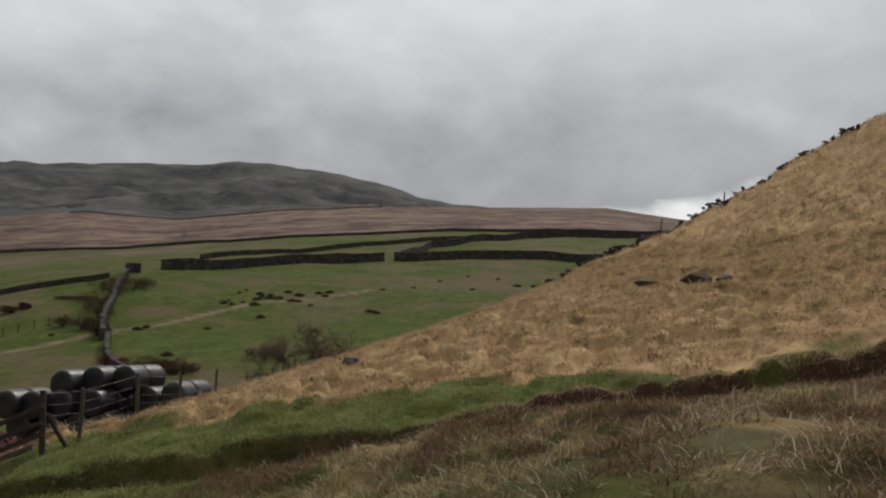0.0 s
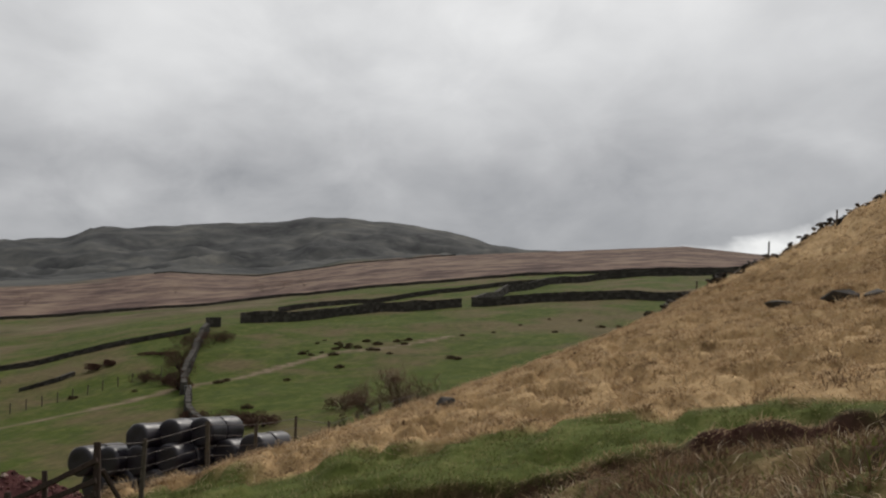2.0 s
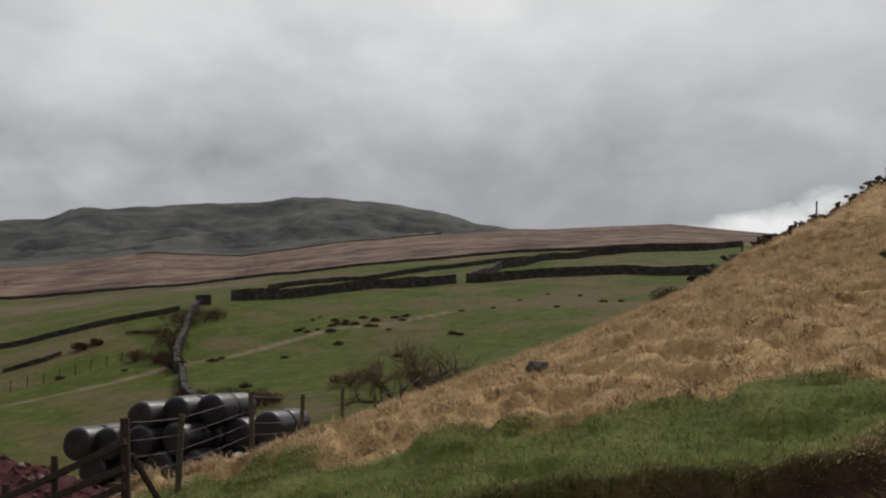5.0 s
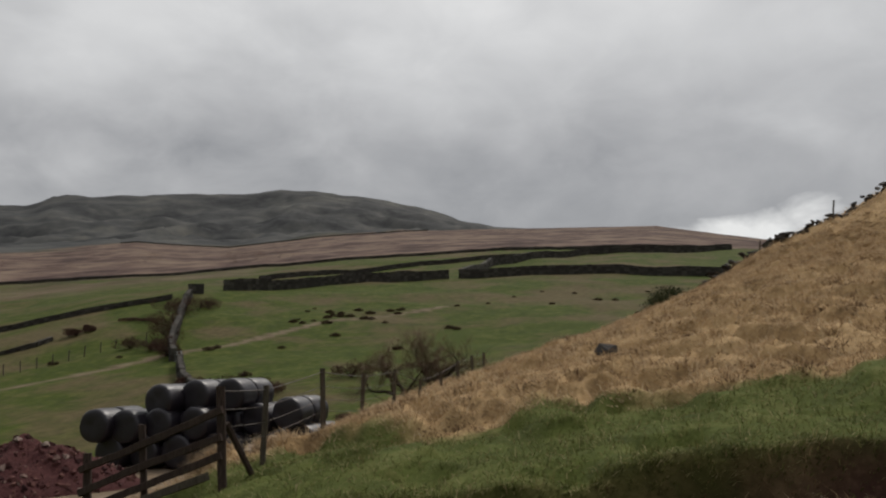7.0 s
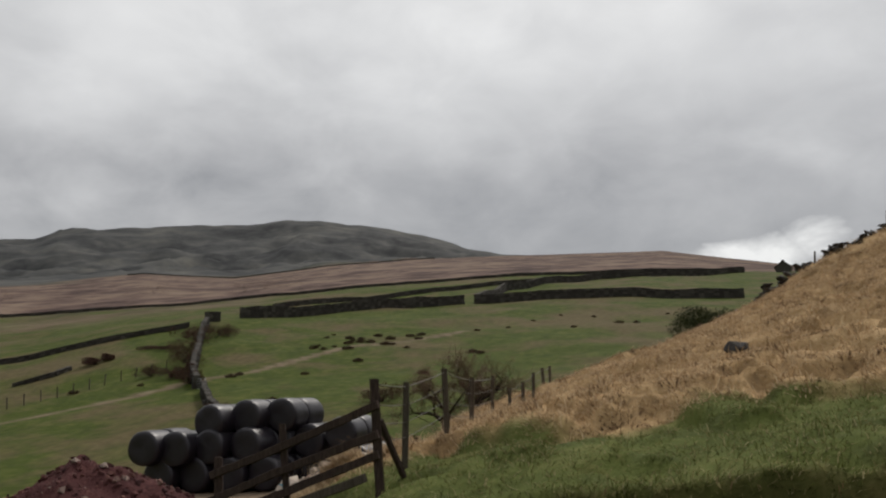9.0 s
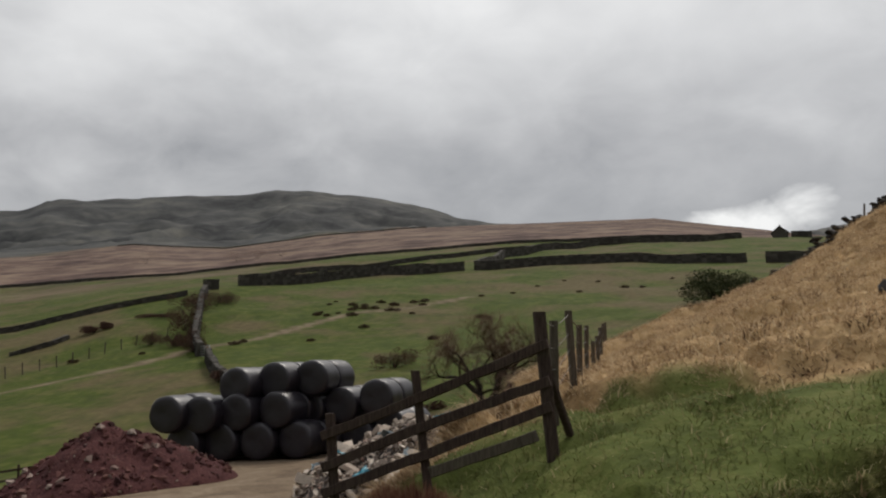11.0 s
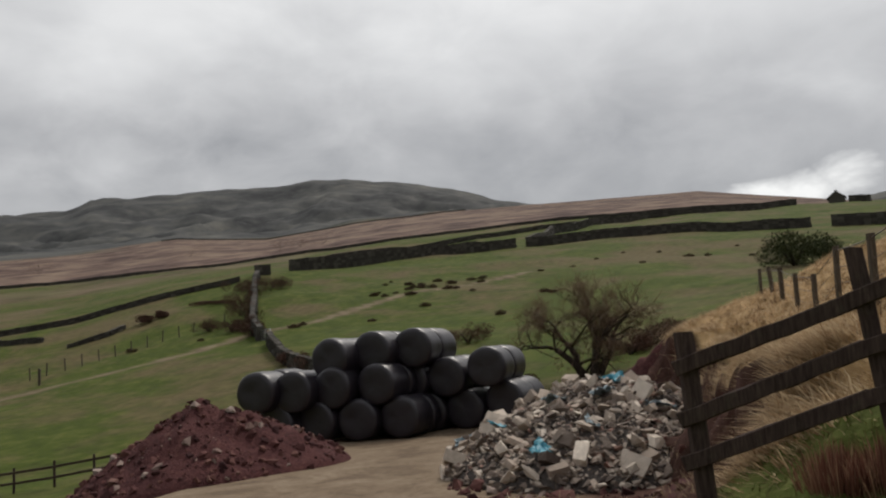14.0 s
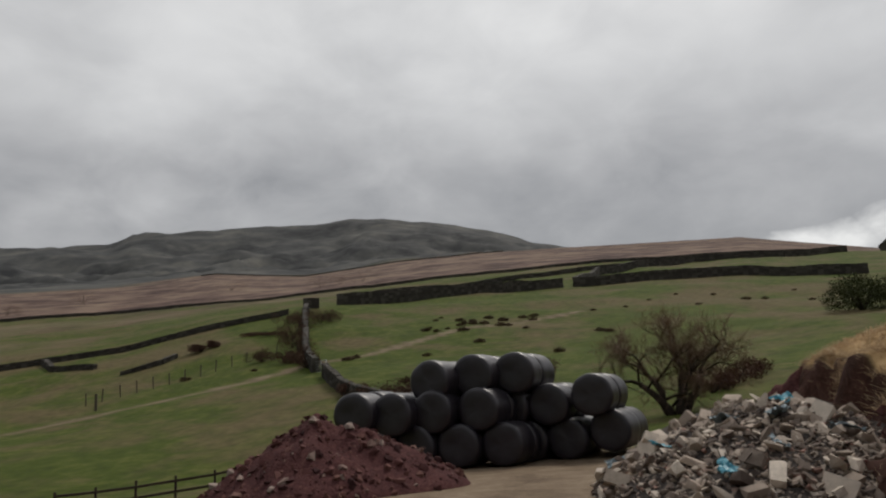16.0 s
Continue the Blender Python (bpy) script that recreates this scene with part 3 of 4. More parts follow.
ax, ay = math.sin(radians(YAW)), math.cos(radians(YAW))
for i, (bx, by, bz, deep) in enumerate(STACK):
    for k in range(deep):
        o = 0.35 + 1.23 * k
        yaw = YAW + RND.uniform(-5, 5)
        ob = new("silage_bale", BALE_MESHES[(i + k) % 4])
        ob.matrix_world = pose(bx + ax * o, by + ay * o, bz + RND.uniform(-0.02, 0.02), 0, 0, -yaw) 
        low = bz < 1.2
        tagged(ob, "round hay bale in glossy black wrap, standing on the yard" if low else "round hay bale in glossy black wrap, lying on other bales", "hay bale", "stacked bales")


# -- heaps --
def mound(name, cx, cy, rx, ry, top, material, label, category, seed, lumps=0.12, turn=0.0, sharp=1.0):
    """An uneven heap on the ground."""
    bm = bmesh.new()
    na, nr = 72, 26
    ct, st = math.cos(radians(turn)), math.sin(radians(turn))
    rows = []
    for i in range(nr + 1):
        row = []
        for k in range(na):
            a = 2 * math.pi * k / na
            f = i / nr
            edge = 1 + 0.14 * noise.noise((math.cos(a) * 1.3, math.sin(a) * 1.3, seed))
            lx, ly = f * rx * edge * math.cos(a), f * ry * edge * math.sin(a)
            x, y = cx + lx * ct - ly * st, cy + lx * st + ly * ct
            h = (1 - f) ** sharp * (1 - 0.25 * (1 - f)) / 0.75 if f < 1 else 0
            h = top * h * (1 + 0.18 * noise.noise((x * 0.7, y * 0.7, seed)))
            h += lumps * (noise.noise((x * 1.7, y * 1.7, seed + 3)) + 0.5 * noise.noise((x * 4, y * 4, seed + 5))) * min(1, 3 * (1 - f))
            row.append(bm.verts.new((x, y, base_at(x, y) + h - (0.12 if i == nr else 0.0))))
            if i == 0:
                break
        rows.append(row)
    for k in range(na):
        bm.faces.new((rows[0][0], rows[1][k], rows[1][(k + 1) % na]))
    for r0, r1 in zip(rows[1:], rows[2:]):
        for k in range(na):
            bm.faces.new((r0[k], r1[k], r1[(k + 1) % na], r0[(k + 1) % na]))
    bmesh.ops.recalc_face_normals(bm, faces=bm.faces)
    for f in bm.faces:
        f.smooth = True
    bm.verts.ensure_lookup_table()
    tree = surface_tree(bm)
    ob = part(name, bm, material)
    return tagged(ob, label, category), tree


def surface_tree(bm):
    from mathutils.bvhtree import BVHTree
    return BVHTree.FromBMesh(bm)


def base_at(x, y):
    return float(valley(np.array([x]), np.array([y]))[0]) + 0.03


def strew(tree, cx, cy, rx, ry, count, rnd, low, high, power=1.0, turn=0.0):
    """Places, sizes and turns for stones lying on a heap."""
    out = []
    ct, st = math.cos(radians(turn)), math.sin(radians(turn))
    while len(out) < count:
        a, f = rnd.uniform(0, 2 * math.pi), math.sqrt(rnd.random())
        lx, ly = f * rx * math.cos(a), f * ry * math.sin(a)
        x, y = cx + lx * ct - ly * st, cy + lx * st + ly * ct
        hit = tree.ray_cast((x, y, 20), (0, 0, -1))
        if hit[0] is None or hit[0].z < height_at(x, y) - 0.05:
            continue
        s = low + (high - low) * rnd.random() ** (2.2 * power)
        out.append((hit[0], s, Euler((rnd.uniform(-0.7, 0.7), rnd.uniform(-0.7, 0.7), rnd.uniform(0, 6.28)))))
    return out


def joined_rocks(name, spots, bases, material, parent, label):
    """Many small stones in one mesh."""
    vs, fs = [], []
    for i, (p, s, e) in enumerate(spots):
        me = bases[i % len(bases)]
        m = Matrix.LocRotScale(p, e, (s, s, s))
        n = len(vs)
        vs += [tuple(m @ v.co) for v in me.vertices]
        fs += [tuple(n + j for j in f.vertices) for f in me.polygons]
    ob = link_mesh(name, vs, fs, material, False)
    ob.parent = parent
    return tagged(ob, label, kind="stuff")


heap, heap_tree = mound("soil_heap", -2.7, 21.3, 3.35, 3.2, 1.6, soil.m, "heap of dug red-brown soil with stones on the yard", "soil heap", 4.0, 0.16, 20, 1.05)
clod_bases = [rock_mesh("clod", 50 + k, CLODS, 0.8, 9) for k in range(6)]
joined_rocks("loose_soil", strew(heap_tree, -2.7, 21.3, 3.3, 3.1, 1300, random.Random(5), 0.03, 0.19, 1.7), clod_bases, CLODS, heap, "red soil clods and pale stones")
RUB = (5.75, 16.7, 3.25, 3.7)
rub, rub_tree = mound("rubble_heap", *RUB, 1.52, spoil.m, "heap of broken pale building stone with torn blue sheeting", "rubble heap", 9.0, 0.16, -15, 0.85)
stone_bases = [block_mesh("stone", 80 + k, RUBBLE) if k % 3 == 0 else rock_mesh("stone", 80 + k, RUBBLE, 0.34 + 0.03 * (k % 5), 10) for k in range(14)]
near = strew(rub_tree, *RUB, 300, random.Random(11), 0.12, 0.27, 0.75, -15)
for i, (p, s, e) in enumerate(near):
    ob = new("stone", stone_bases[i % 14])
    ob.parent = rub
    ob.matrix_world = Matrix.LocRotScale(p + Vector((0, 0, 0.25 * s)), Euler((e.x * 1.3, e.y * 1.3, e.z)), (s, s, s))
joined_rocks("crushed_stone", strew(rub_tree, RUB[0], RUB[1], 3.4, 3.9, 6500, random.Random(12), 0.045, 0.17, 0.9, -15), [rock_mesh("crumb", 120 + k, RUBBLE_FINE, 0.4 + 0.05 * (k % 4), 9) for k in range(10)], RUBBLE_FINE, rub, "smaller crushed stone and brick")

# loose soil and stones on the slumped face of the cut bank
slip_spots = []
rs = random.Random(44)
while len(slip_spots) < 1500:
    x, y = rs.uniform(2.5, 11), rs.uniform(5, 24)
    w_ = float(ragged_edge(np.array([x]), np.array([y]))[0])
    if 0.45 < w_ < 4.5:
        sz = 0.04 + 0.2 * rs.random() ** 3
        slip_spots.append((Vector((x, y, height_at(x, y))), sz, Euler((rs.uniform(-1, 1), rs.uniform(-1, 1), rs.uniform(0, 6.28)))))
tagged(joined_rocks("slipped_soil", slip_spots, clod_bases, CLODS, None, "red soil clods and stones slipped down the cut bank"), "red soil clods and stones slipped down the cut bank", "soil", kind="stuff")


def scrap(x, y, size, seed, material):
    """A crumpled piece of sheeting caught between the stones."""
    hit = rub_tree.ray_cast((x, y, 20), (0, 0, -1))[0]
    if hit is None:
        return
    bm = bmesh.new()
    bmesh.ops.create_grid(bm, x_segments=9, y_segments=7, size=0.5)
    for v in bm.verts:
        p = Vector((v.co.x * 5, v.co.y * 5, seed))
        v.co.z = 0.16 * noise.noise(p) + 0.10 * noise.noise(p * 2.3)
        v.co.x += 0.12 * noise.noise(p + Vector((9, 0, 0)))
        v.co.y = v.co.y * 0.6 + 0.12 * noise.noise(p + Vector((0, 9, 0)))
    bmesh.ops.solidify(bm, geom=bm.faces[:], thickness=0.01)
    ob = part("plastic_scrap", bm, material, rub, "crumpled blue plastic sheeting")
    ob.matrix_world = Matrix.LocRotScale(hit + Vector((0, 0, 0.10)), Euler((0.35, -0.2, seed)), (size, size, size))


for x, y, s, k, m_ in ((4.0, 14.3, 0.62, 1.1, plastic.m), (3.6, 16.2, 0.40, 2.3, plastic.m), (4.6, 15.9, 0.5, 3.7, pale.m), (5.4, 15.6, 0.6, 4.2, pale.m), (5.9, 16.6, 0.45, 5.9, plastic.m), (5.2, 17.4, 0.5, 0.4, pale.m), (3.1, 17.2, 0.45, 6.1, pale.m), (6.3, 15.2, 0.5, 2.9, pale.m), (4.9, 14.6, 0.4, 7.7, pale.m)):
    scrap(x, y, s, k, m_)
mound("soil_bank", 8.9, 21.3, 2.5, 1.6, 2.3, soil.m, "dark slumped soil bank at the end of the cut slope", "soil bank", 23.0, 0.3, -35)
mound("spoil_heap", 7.7, 25.5, 2.9, 1.6, 1.25, spoil.m, "low dark grey gravel spoil beside the bales", "spoil heap", 14.0, 0.08, 30)


# -- timber rail fence --
def stake(parent, x, y, top, base, w, lean=(0, 0), name="post", mat=None, seed=0):
    bm = bmesh.new()
    beam(bm, (x + lean[0], y + lean[1], base), (x, y, top), w, w * 0.92, 0.008, 7, seed)
    ob = part(name, bm, mat or WOOD, parent)
    return ob


fence = thing("rail_fence", 0, 0, 0, "dark weathered timber fence of three rails on a grassy bank", "fence")
P1, P2, P3 = (3.20, 6.19), (4.03, 5.63), (5.13, 4.94)
stake(fence, *P1, 2.56, height_at(*P1) - 0.4, 0.105, (0.06, -0.03), seed=1)
stake(fence, *P2, 2.97, height_at(*P2) - 0.4, 0.085, (0.13, -0.08), seed=2)
stake(fence, *P3, 3.48, height_at(*P3) - 0.4, 0.108, (0.08, -0.04), seed=3)
RAILS = ((2.35, 2.68, 3.15), (2.04, 2.40, 2.81), (1.78, 2.13, 2.58))
nx, ny = -0.55, -0.83
for k, (za, zb, zc) in enumerate(RAILS):
    for (a, b), (z0, z1), ext in (((P1, P2), (za, zb), 0.0), ((P2, P3), (zb, zc), 0.10)):
        d = Vector((b[0] - a[0], b[1] - a[1], z1 - z0))
        q = Vector((b[0], b[1], z1)) + d.normalized() * ext
        o = Vector((nx, ny, 0)) * 0.07
        bm = bmesh.new()
        beam(bm, Vector((a[0], a[1], z0)) + o - d.normalized() * 0.06, q + o, 0.04, 0.095, 0.010, 8, k + z0)
        part("rail", bm, WOOD, fence)
bm = bmesh.new()
beam(bm, (4.12, 5.36, 2.02), (5.02, 4.80, 2.36), 0.045, 0.10, 0.01, 6, 8)
part("kickboard", bm, GREYWOOD, fence, "grey board lying along the foot")
bm = bmesh.new()
beam(bm, (5.20, 5.05, 3.0), (5.55, 5.45, height_at(5.55, 5.45) - 0.1), 0.07, 0.07, 0.01, 5, 9)
part("brace", bm, WOOD, fence)

# -- wire fence running on from it --
wire_fence = thing("wire_fence", 0, 0, 0, "grey stakes strung with wire along the dry grass slope", "fence")
LINE = [(5.13, 4.94)] + [(5.63 + 0.80 * k, 6.19 + 2.02 * k) for k in range(10)]
tops = []
for k, (x, y) in enumerate(LINE):
    g = height_at(x, y)
    t = 3.43 if k == 0 else g + RND.uniform(0.72, 0.88)
    if k < 5:
        t = (3.48, 3.46, 3.70, 3.60, 3.68)[k]
    tops.append((x, y, t))
    if k:
        stake(wire_fence, x, y, t, g - 0.3, RND.uniform(0.07, 0.09), (RND.uniform(-0.05, 0.05), RND.uniform(-0.05, 0.05)), mat=GREYWOOD, seed=20 + k)
for drop in (0.06, 0.30, 0.52, 0.72):
    bm = bmesh.new()
    pts = []
    for (x0, y0, z0), (x1, y1, z1) in zip(tops, tops[1:]):
        for f in (0, 0.25, 0.5, 0.75):
            pts.append((x0 + (x1 - x0) * f, y0 + (y1 - y0) * f, z0 + (z1 - z0) * f - drop - 0.012 * (1 - (2 * f - 1) ** 2)))
    tube(bm, pts, [0.005 if drop > 0.1 else 0.007] * len(pts), 4)
    part("wire", bm, WIRE.m, wire_fence)


# -- drystone walls --
def wall_run(name, pts, tall, wide, label, step=0.55, seed=1, top=0.07):
    """A drystone wall along plan points: rough courses of uneven stones."""
    rnd = random.Random(seed)
    vs, fs = [], []
    total = 0.0
    for (x0, y0), (x1, y1) in zip(pts, pts[1:]):
        ln = math.hypot(x1 - x0, y1 - y0)
        d = Vector((x1 - x0, y1 - y0, 0)) / ln
        s = Vector((d.y, -d.x, 0))
        n = max(1, int(ln / step / 0.6))
        for i in range(n):
            f0, f1 = i / n, (i + 1) / n
            a, b = Vector((x0, y0, 0)) + d * ln * f0, Vector((x0, y0, 0)) + d * ln * f1
            za, zb = height_at(a.x, a.y), height_at(b.x, b.y)
            h = tall * (1 + top * noise.noise(((total + ln * f0) * 0.13, seed, 0)))
            rows = 4
            for r in range(rows):
                h0, h1 = h * r / rows, h * (r + 1) / rows + (rnd.uniform(-0.04, 0.06) * tall * 0.5 if r == rows - 1 else 0)
                w0 = wide * (0.5 - 0.12 * r / rows) + rnd.uniform(-0.08, 0.06)
                k = len(vs)
                for p, z in ((a, za), (b, zb)):
                    for sg in (-1, 1):
                        for hh in (h0 - (0.3 if r == 0 else 0.0), h1):
                            q = p + s * sg * w0
                            vs.append((q.x + d.x * rnd.uniform(-0.04, 0.04), q.y + d.y * rnd.uniform(-0.04, 0.04), z + hh))
                fs += [(k, k + 1, k + 5, k + 4), (k + 2, k + 6, k + 7, k + 3), (k + 1, k + 3, k + 7, k + 5), (k, k + 2, k + 3, k + 1), (k + 4, k + 5, k + 7, k + 6)]
        total += ln
    ob = link_mesh(name, vs, fs, WALLSTONE, False)
    return tagged(ob, label, "stone wall")


wall_run("field_wall", [sight(-27, 128), sight(-22.1, 129), sight(-16.8, 130), sight(-13.3, 131), sight(-9.6, 131), sight(-7.2, 131)], 0.75, 0.6, "long dark drystone wall across green pasture", 1.0, 1)
wall_run("field_wall", [plan(*p) for p in ((-8.4, 82.5), (-10.3, 92), (-12.0, 108), (-13.6, 122), (-14.2, 131))], 1.25, 0.7, "broken drystone wall climbing beside brown scrub", 0.7, 2, top=0.5)
wall_run("field_wall", [plan(*p) for p in ((-7.2, 79.0), (-6.4, 74), (-5.0, 67), (-3.0, 60), (-1.0, 55))], 1.05, 0.6, "tumbled drystone wall running down to the yard", 0.5, 3, top=0.3)
wall_run("field_wall", [sight(-6.2, 134), sight(-5.1, 134)], 1.4, 0.9, "short dark drystone wall stub at a field corner", 0.8, 4)
wall_run("field_wall", [sight(-3.8, 140), sight(0.2, 146), sight(6.2, 156), sight(9, 160), sight(12.0, 164)], 1.7, 0.9, "tall dark drystone wall along the pasture top", 1.2, 5, top=0.25)
wall_run("field_wall", [sight(12.9, 165), sight(16, 166), sight(19.8, 168), sight(26.9, 170), sight(31.4, 172)], 1.7, 0.9, "tall dark drystone wall beyond a field gap", 1.4, 6)
wall_run("field_wall", [sight(32.6, 172), sight(40, 172)], 2.0, 0.9, "dark drystone wall near the skyline barn", 1.6, 7)
wall_run("field_wall", [sight(12.9, 165.5), sight(14.5, 205), sight(18, 236), sight(21, 258), sight(26.6, 267), sight(30.3, 285)], 1.8, 1.0, "dark drystone wall rising between two pastures", 2.2, 8)
wall_run("field_wall", [sight(-2, 176), sight(3, 196), sight(8, 214), sight(13, 232), sight(18, 246)], 1.1, 0.8, "thin drystone wall between upper pastures", 2.4, 9)
wall_run("field_wall", [sight(a, 298 + 2 * math.sin(a)) for a in range(-34, 31, 4)], 0.95, 0.8, "long drystone wall where pasture meets brown moor", 3.0, 10)
wall_run("field_wall", [sight(a, 712 + 10 * math.sin(a * 0.9)) for a in range(-13, 11, 3)], 0.9, 0.8, "far drystone wall under the fell", 6.0, 11)
wall_run("field_wall", [sight(-22.5, 129), sight(-22.0, 118), sight(-19.5, 112)], 0.6, 0.7, "low tumbled wall at the corner of the pasture", 0.9, 12, top=0.5)
wall_run("field_wall", [sight(-18.0, 105), sight(-15.5, 106), sight(-14.6, 108)], 0.4, 0.7, "low ruined wall in rough pasture", 0.8, 13, top=0.6)

# wall on the crest of the near hillside, stone by stone
crest = thing("crest_wall", 0, 0, 0, "tumbled dark drystone wall along the hillside crest", "stone wall")
crest_bases = [rock_mesh("stone", 200 + k, DARKSTONE, 0.62, 12) for k in range(8)]
rc = random.Random(31)
CREST = ((18.5, 25.2), (20.4, 26.5), (24.8, 29.9), (28, 30.5), (32, 31.1), (35.5, 31.8), (41, 30.8), (45, 27.4))
cx_, cy_ = [p[0] for p in CREST], [p[1] for p in CREST]
x = CREST[0][0]
while x < 44.5:
    y = float(np.interp(x, cx_, cy_))
    for h in (-0.05, 0.12, 0.28, 0.40)[:2 if x < 24 else 4]:
        if h > 0.35 and rc.random() < 0.5:
            continue
        s = rc.uniform(0.15, 0.23)
        ob = new("stone", crest_bases[rc.randrange(8)])
        ob.parent = crest
        ob.matrix_world = Matrix.LocRotScale((x + rc.uniform(-0.1, 0.1), y + rc.uniform(-0.12, 0.12), height_at(x, y) + h - 0.02 - 0.14 * (x > 30)), Euler((rc.uniform(-0.4, 0.4), rc.uniform(-0.4, 0.4), rc.uniform(0, 6.3))), (s * 1.6, s, s))
    x += 0.24 if 24 < x < 31 else 0.34
for k, px in enumerate((27.0, 31.5, 36.0)):
    py = float(np.interp(px, cx_, cy_)) - 0.3
    bm = bmesh.new()
    g = height_at(px, py)
    beam(bm, (px, py, g - 0.2), (px + 0.15, py, g + 0.95), 0.07, 0.07, 0.01, 4, k)
    tagged(part("leaning_stake", bm, GREYWOOD), "short grey timber stake beside the crest wall", "post")

# -- rocks on the slope --
for k, (x, y, s, sx) in enumerate(((22.8, 10.6, 0.5, 1.3), (21.7, 11.9, 0.36, 1.6), (16.9, 6.7, 0.3, 1.2), (11.7, 8.6, 0.33, 0.9), (23.6, 10.4, 0.36, 1.3), (18.0, 4.4, 0.2, 1.2), (17.9, 14.0, 0.25, 1.4))):
    me = rock_mesh("rock_%d" % k, 300 + k, DARKSTONE, 0.6, 26)
    ob = new("rock", me)
    ob.matrix_world = Matrix.LocRotScale((x, y, height_at(x, y) + s * 0.12), Euler((0.1, 0.05, 0.3 * k)), (s * sx, s, s))
    tagged(ob, "dark gritstone rock set in dry hillside grass", "rock", "hillside rocks")


# -- bare hawthorn --
def bare_tree(x, y, label, scale=1.0, seed=3):
    rnd = random.Random(seed)
    z = height_at(x, y)
    root = thing("tree", x, y, z, label, "tree")
    wood_bm, ends = bmesh.new(), []

    def grow(p, d, length, r, depth):
        pts, rad = [p.copy()], [r]
        n = 5
        for i in range(n):
            d = (d + Vector((rnd.gauss(0, 0.26), rnd.gauss(0, 0.26), rnd.gauss(0.02, 0.18)))).normalized()
            p = p + d * length / n
            pts.append(p.copy())
            rad.append(r * (1 - 0.42 * (i + 1) / n))
            if depth < 3 and i >= 1 and rnd.random() < 0.5:
                side = Vector((rnd.gauss(0, 1), rnd.gauss(0, 1), rnd.gauss(0.25, 0.5))).normalized()
                grow(p.copy(), (d * 0.5 + side * 0.85).normalized(), length * rnd.uniform(0.5, 0.75), rad[-1] * 0.46, depth + 1)
        tube(wood_bm, pts, rad, 6 if depth < 2 else 4)
        if depth >= 1:
            ends.extend((q, d, depth) for q in pts[2:])
        if depth < 4:
            for _ in range(2 if depth < 3 else 1):
                side = Vector((rnd.gauss(0, 1), rnd.gauss(0, 1), rnd.gauss(0.2, 0.4))).normalized()
                grow(p.copy(), (d * 0.7 + side * 0.6).normalized(), length * rnd.uniform(0.55, 0.75), rad[-1] * 0.7, depth + 1)

    for a, lean in ((3.3, 0.5), (1.0, 0.25), (0.1, 0.6), (5.2, 0.4), (2.4, 0.7)):
        grow(Vector((0.18 * math.cos(a), 0.18 * math.sin(a), -0.15)) * scale, Vector((math.cos(a) * lean, math.sin(a) * lean * 0.7, 0.85)).normalized(), 1.75 * scale, 0.17 * scale, 0)
    part("trunk", wood_bm, bark.m, root, "dark twisting stems and limbs")
    vs, fs = [], []
    rnd.shuffle(ends)
    for q, d, depth in ends[:2400]:
        for _ in range(5):
            t = (d * 0.5 + Vector((rnd.gauss(0, 0.8), rnd.gauss(0, 0.8), rnd.gauss(0.2, 0.6)))).normalized()
            ln = rnd.uniform(0.25, 0.8) * scale
            w = t.cross(Vector((rnd.random(), rnd.random(), 1))).normalized() * 0.004
            k = len(vs)
            mid = q + t * ln * 0.5 + Vector((0, 0, rnd.uniform(-0.04, 0.06)))
            vs += [tuple(q - w), tuple(q + w), tuple(mid + w * 0.8), tuple(mid - w * 0.8), tuple(q + t * ln)]
            fs += [(k, k + 1, k + 2, k + 3), (k + 3, k + 2, k + 4)]
    crown = link_mesh("crown", vs, fs, twig.m, False)
    crown.parent = root
    tagged(crown, "haze of fine reddish bare twigs")
    return root


bare_tree(11.7, 38.6, "leafless hawthorn with twisted dark stems in the pasture", 1.25)


# -- evergreen scrub --
leafmat = Mat("dark_evergreen_leaf", 0.7, spec=0.2)
leafmat.colour(leafmat.ramp(leafmat.island(), (0.0, (0.028, 0.035, 0.014)), (0.6, (0.06, 0.072, 0.03)), (1.0, (0.105, 0.115, 0.052))))
scrubmat = Mat("brown_bramble_stem", 0.9, spec=0.1)
scrubmat.colour(scrubmat.ramp(scrubmat.island(), (0.0, (0.055, 0.032, 0.028)), (0.6, (0.125, 0.07, 0.058)), (1.0, (0.19, 0.12, 0.09))))
rushmat = Mat("dark_rush_blade", 0.85, spec=0.1)
rushmat.colour(rushmat.ramp(rushmat.island(), (0.0, (0.04, 0.03, 0.021)), (0.6, (0.10, 0.069, 0.046)), (1.0, (0.17, 0.12, 0.078))))


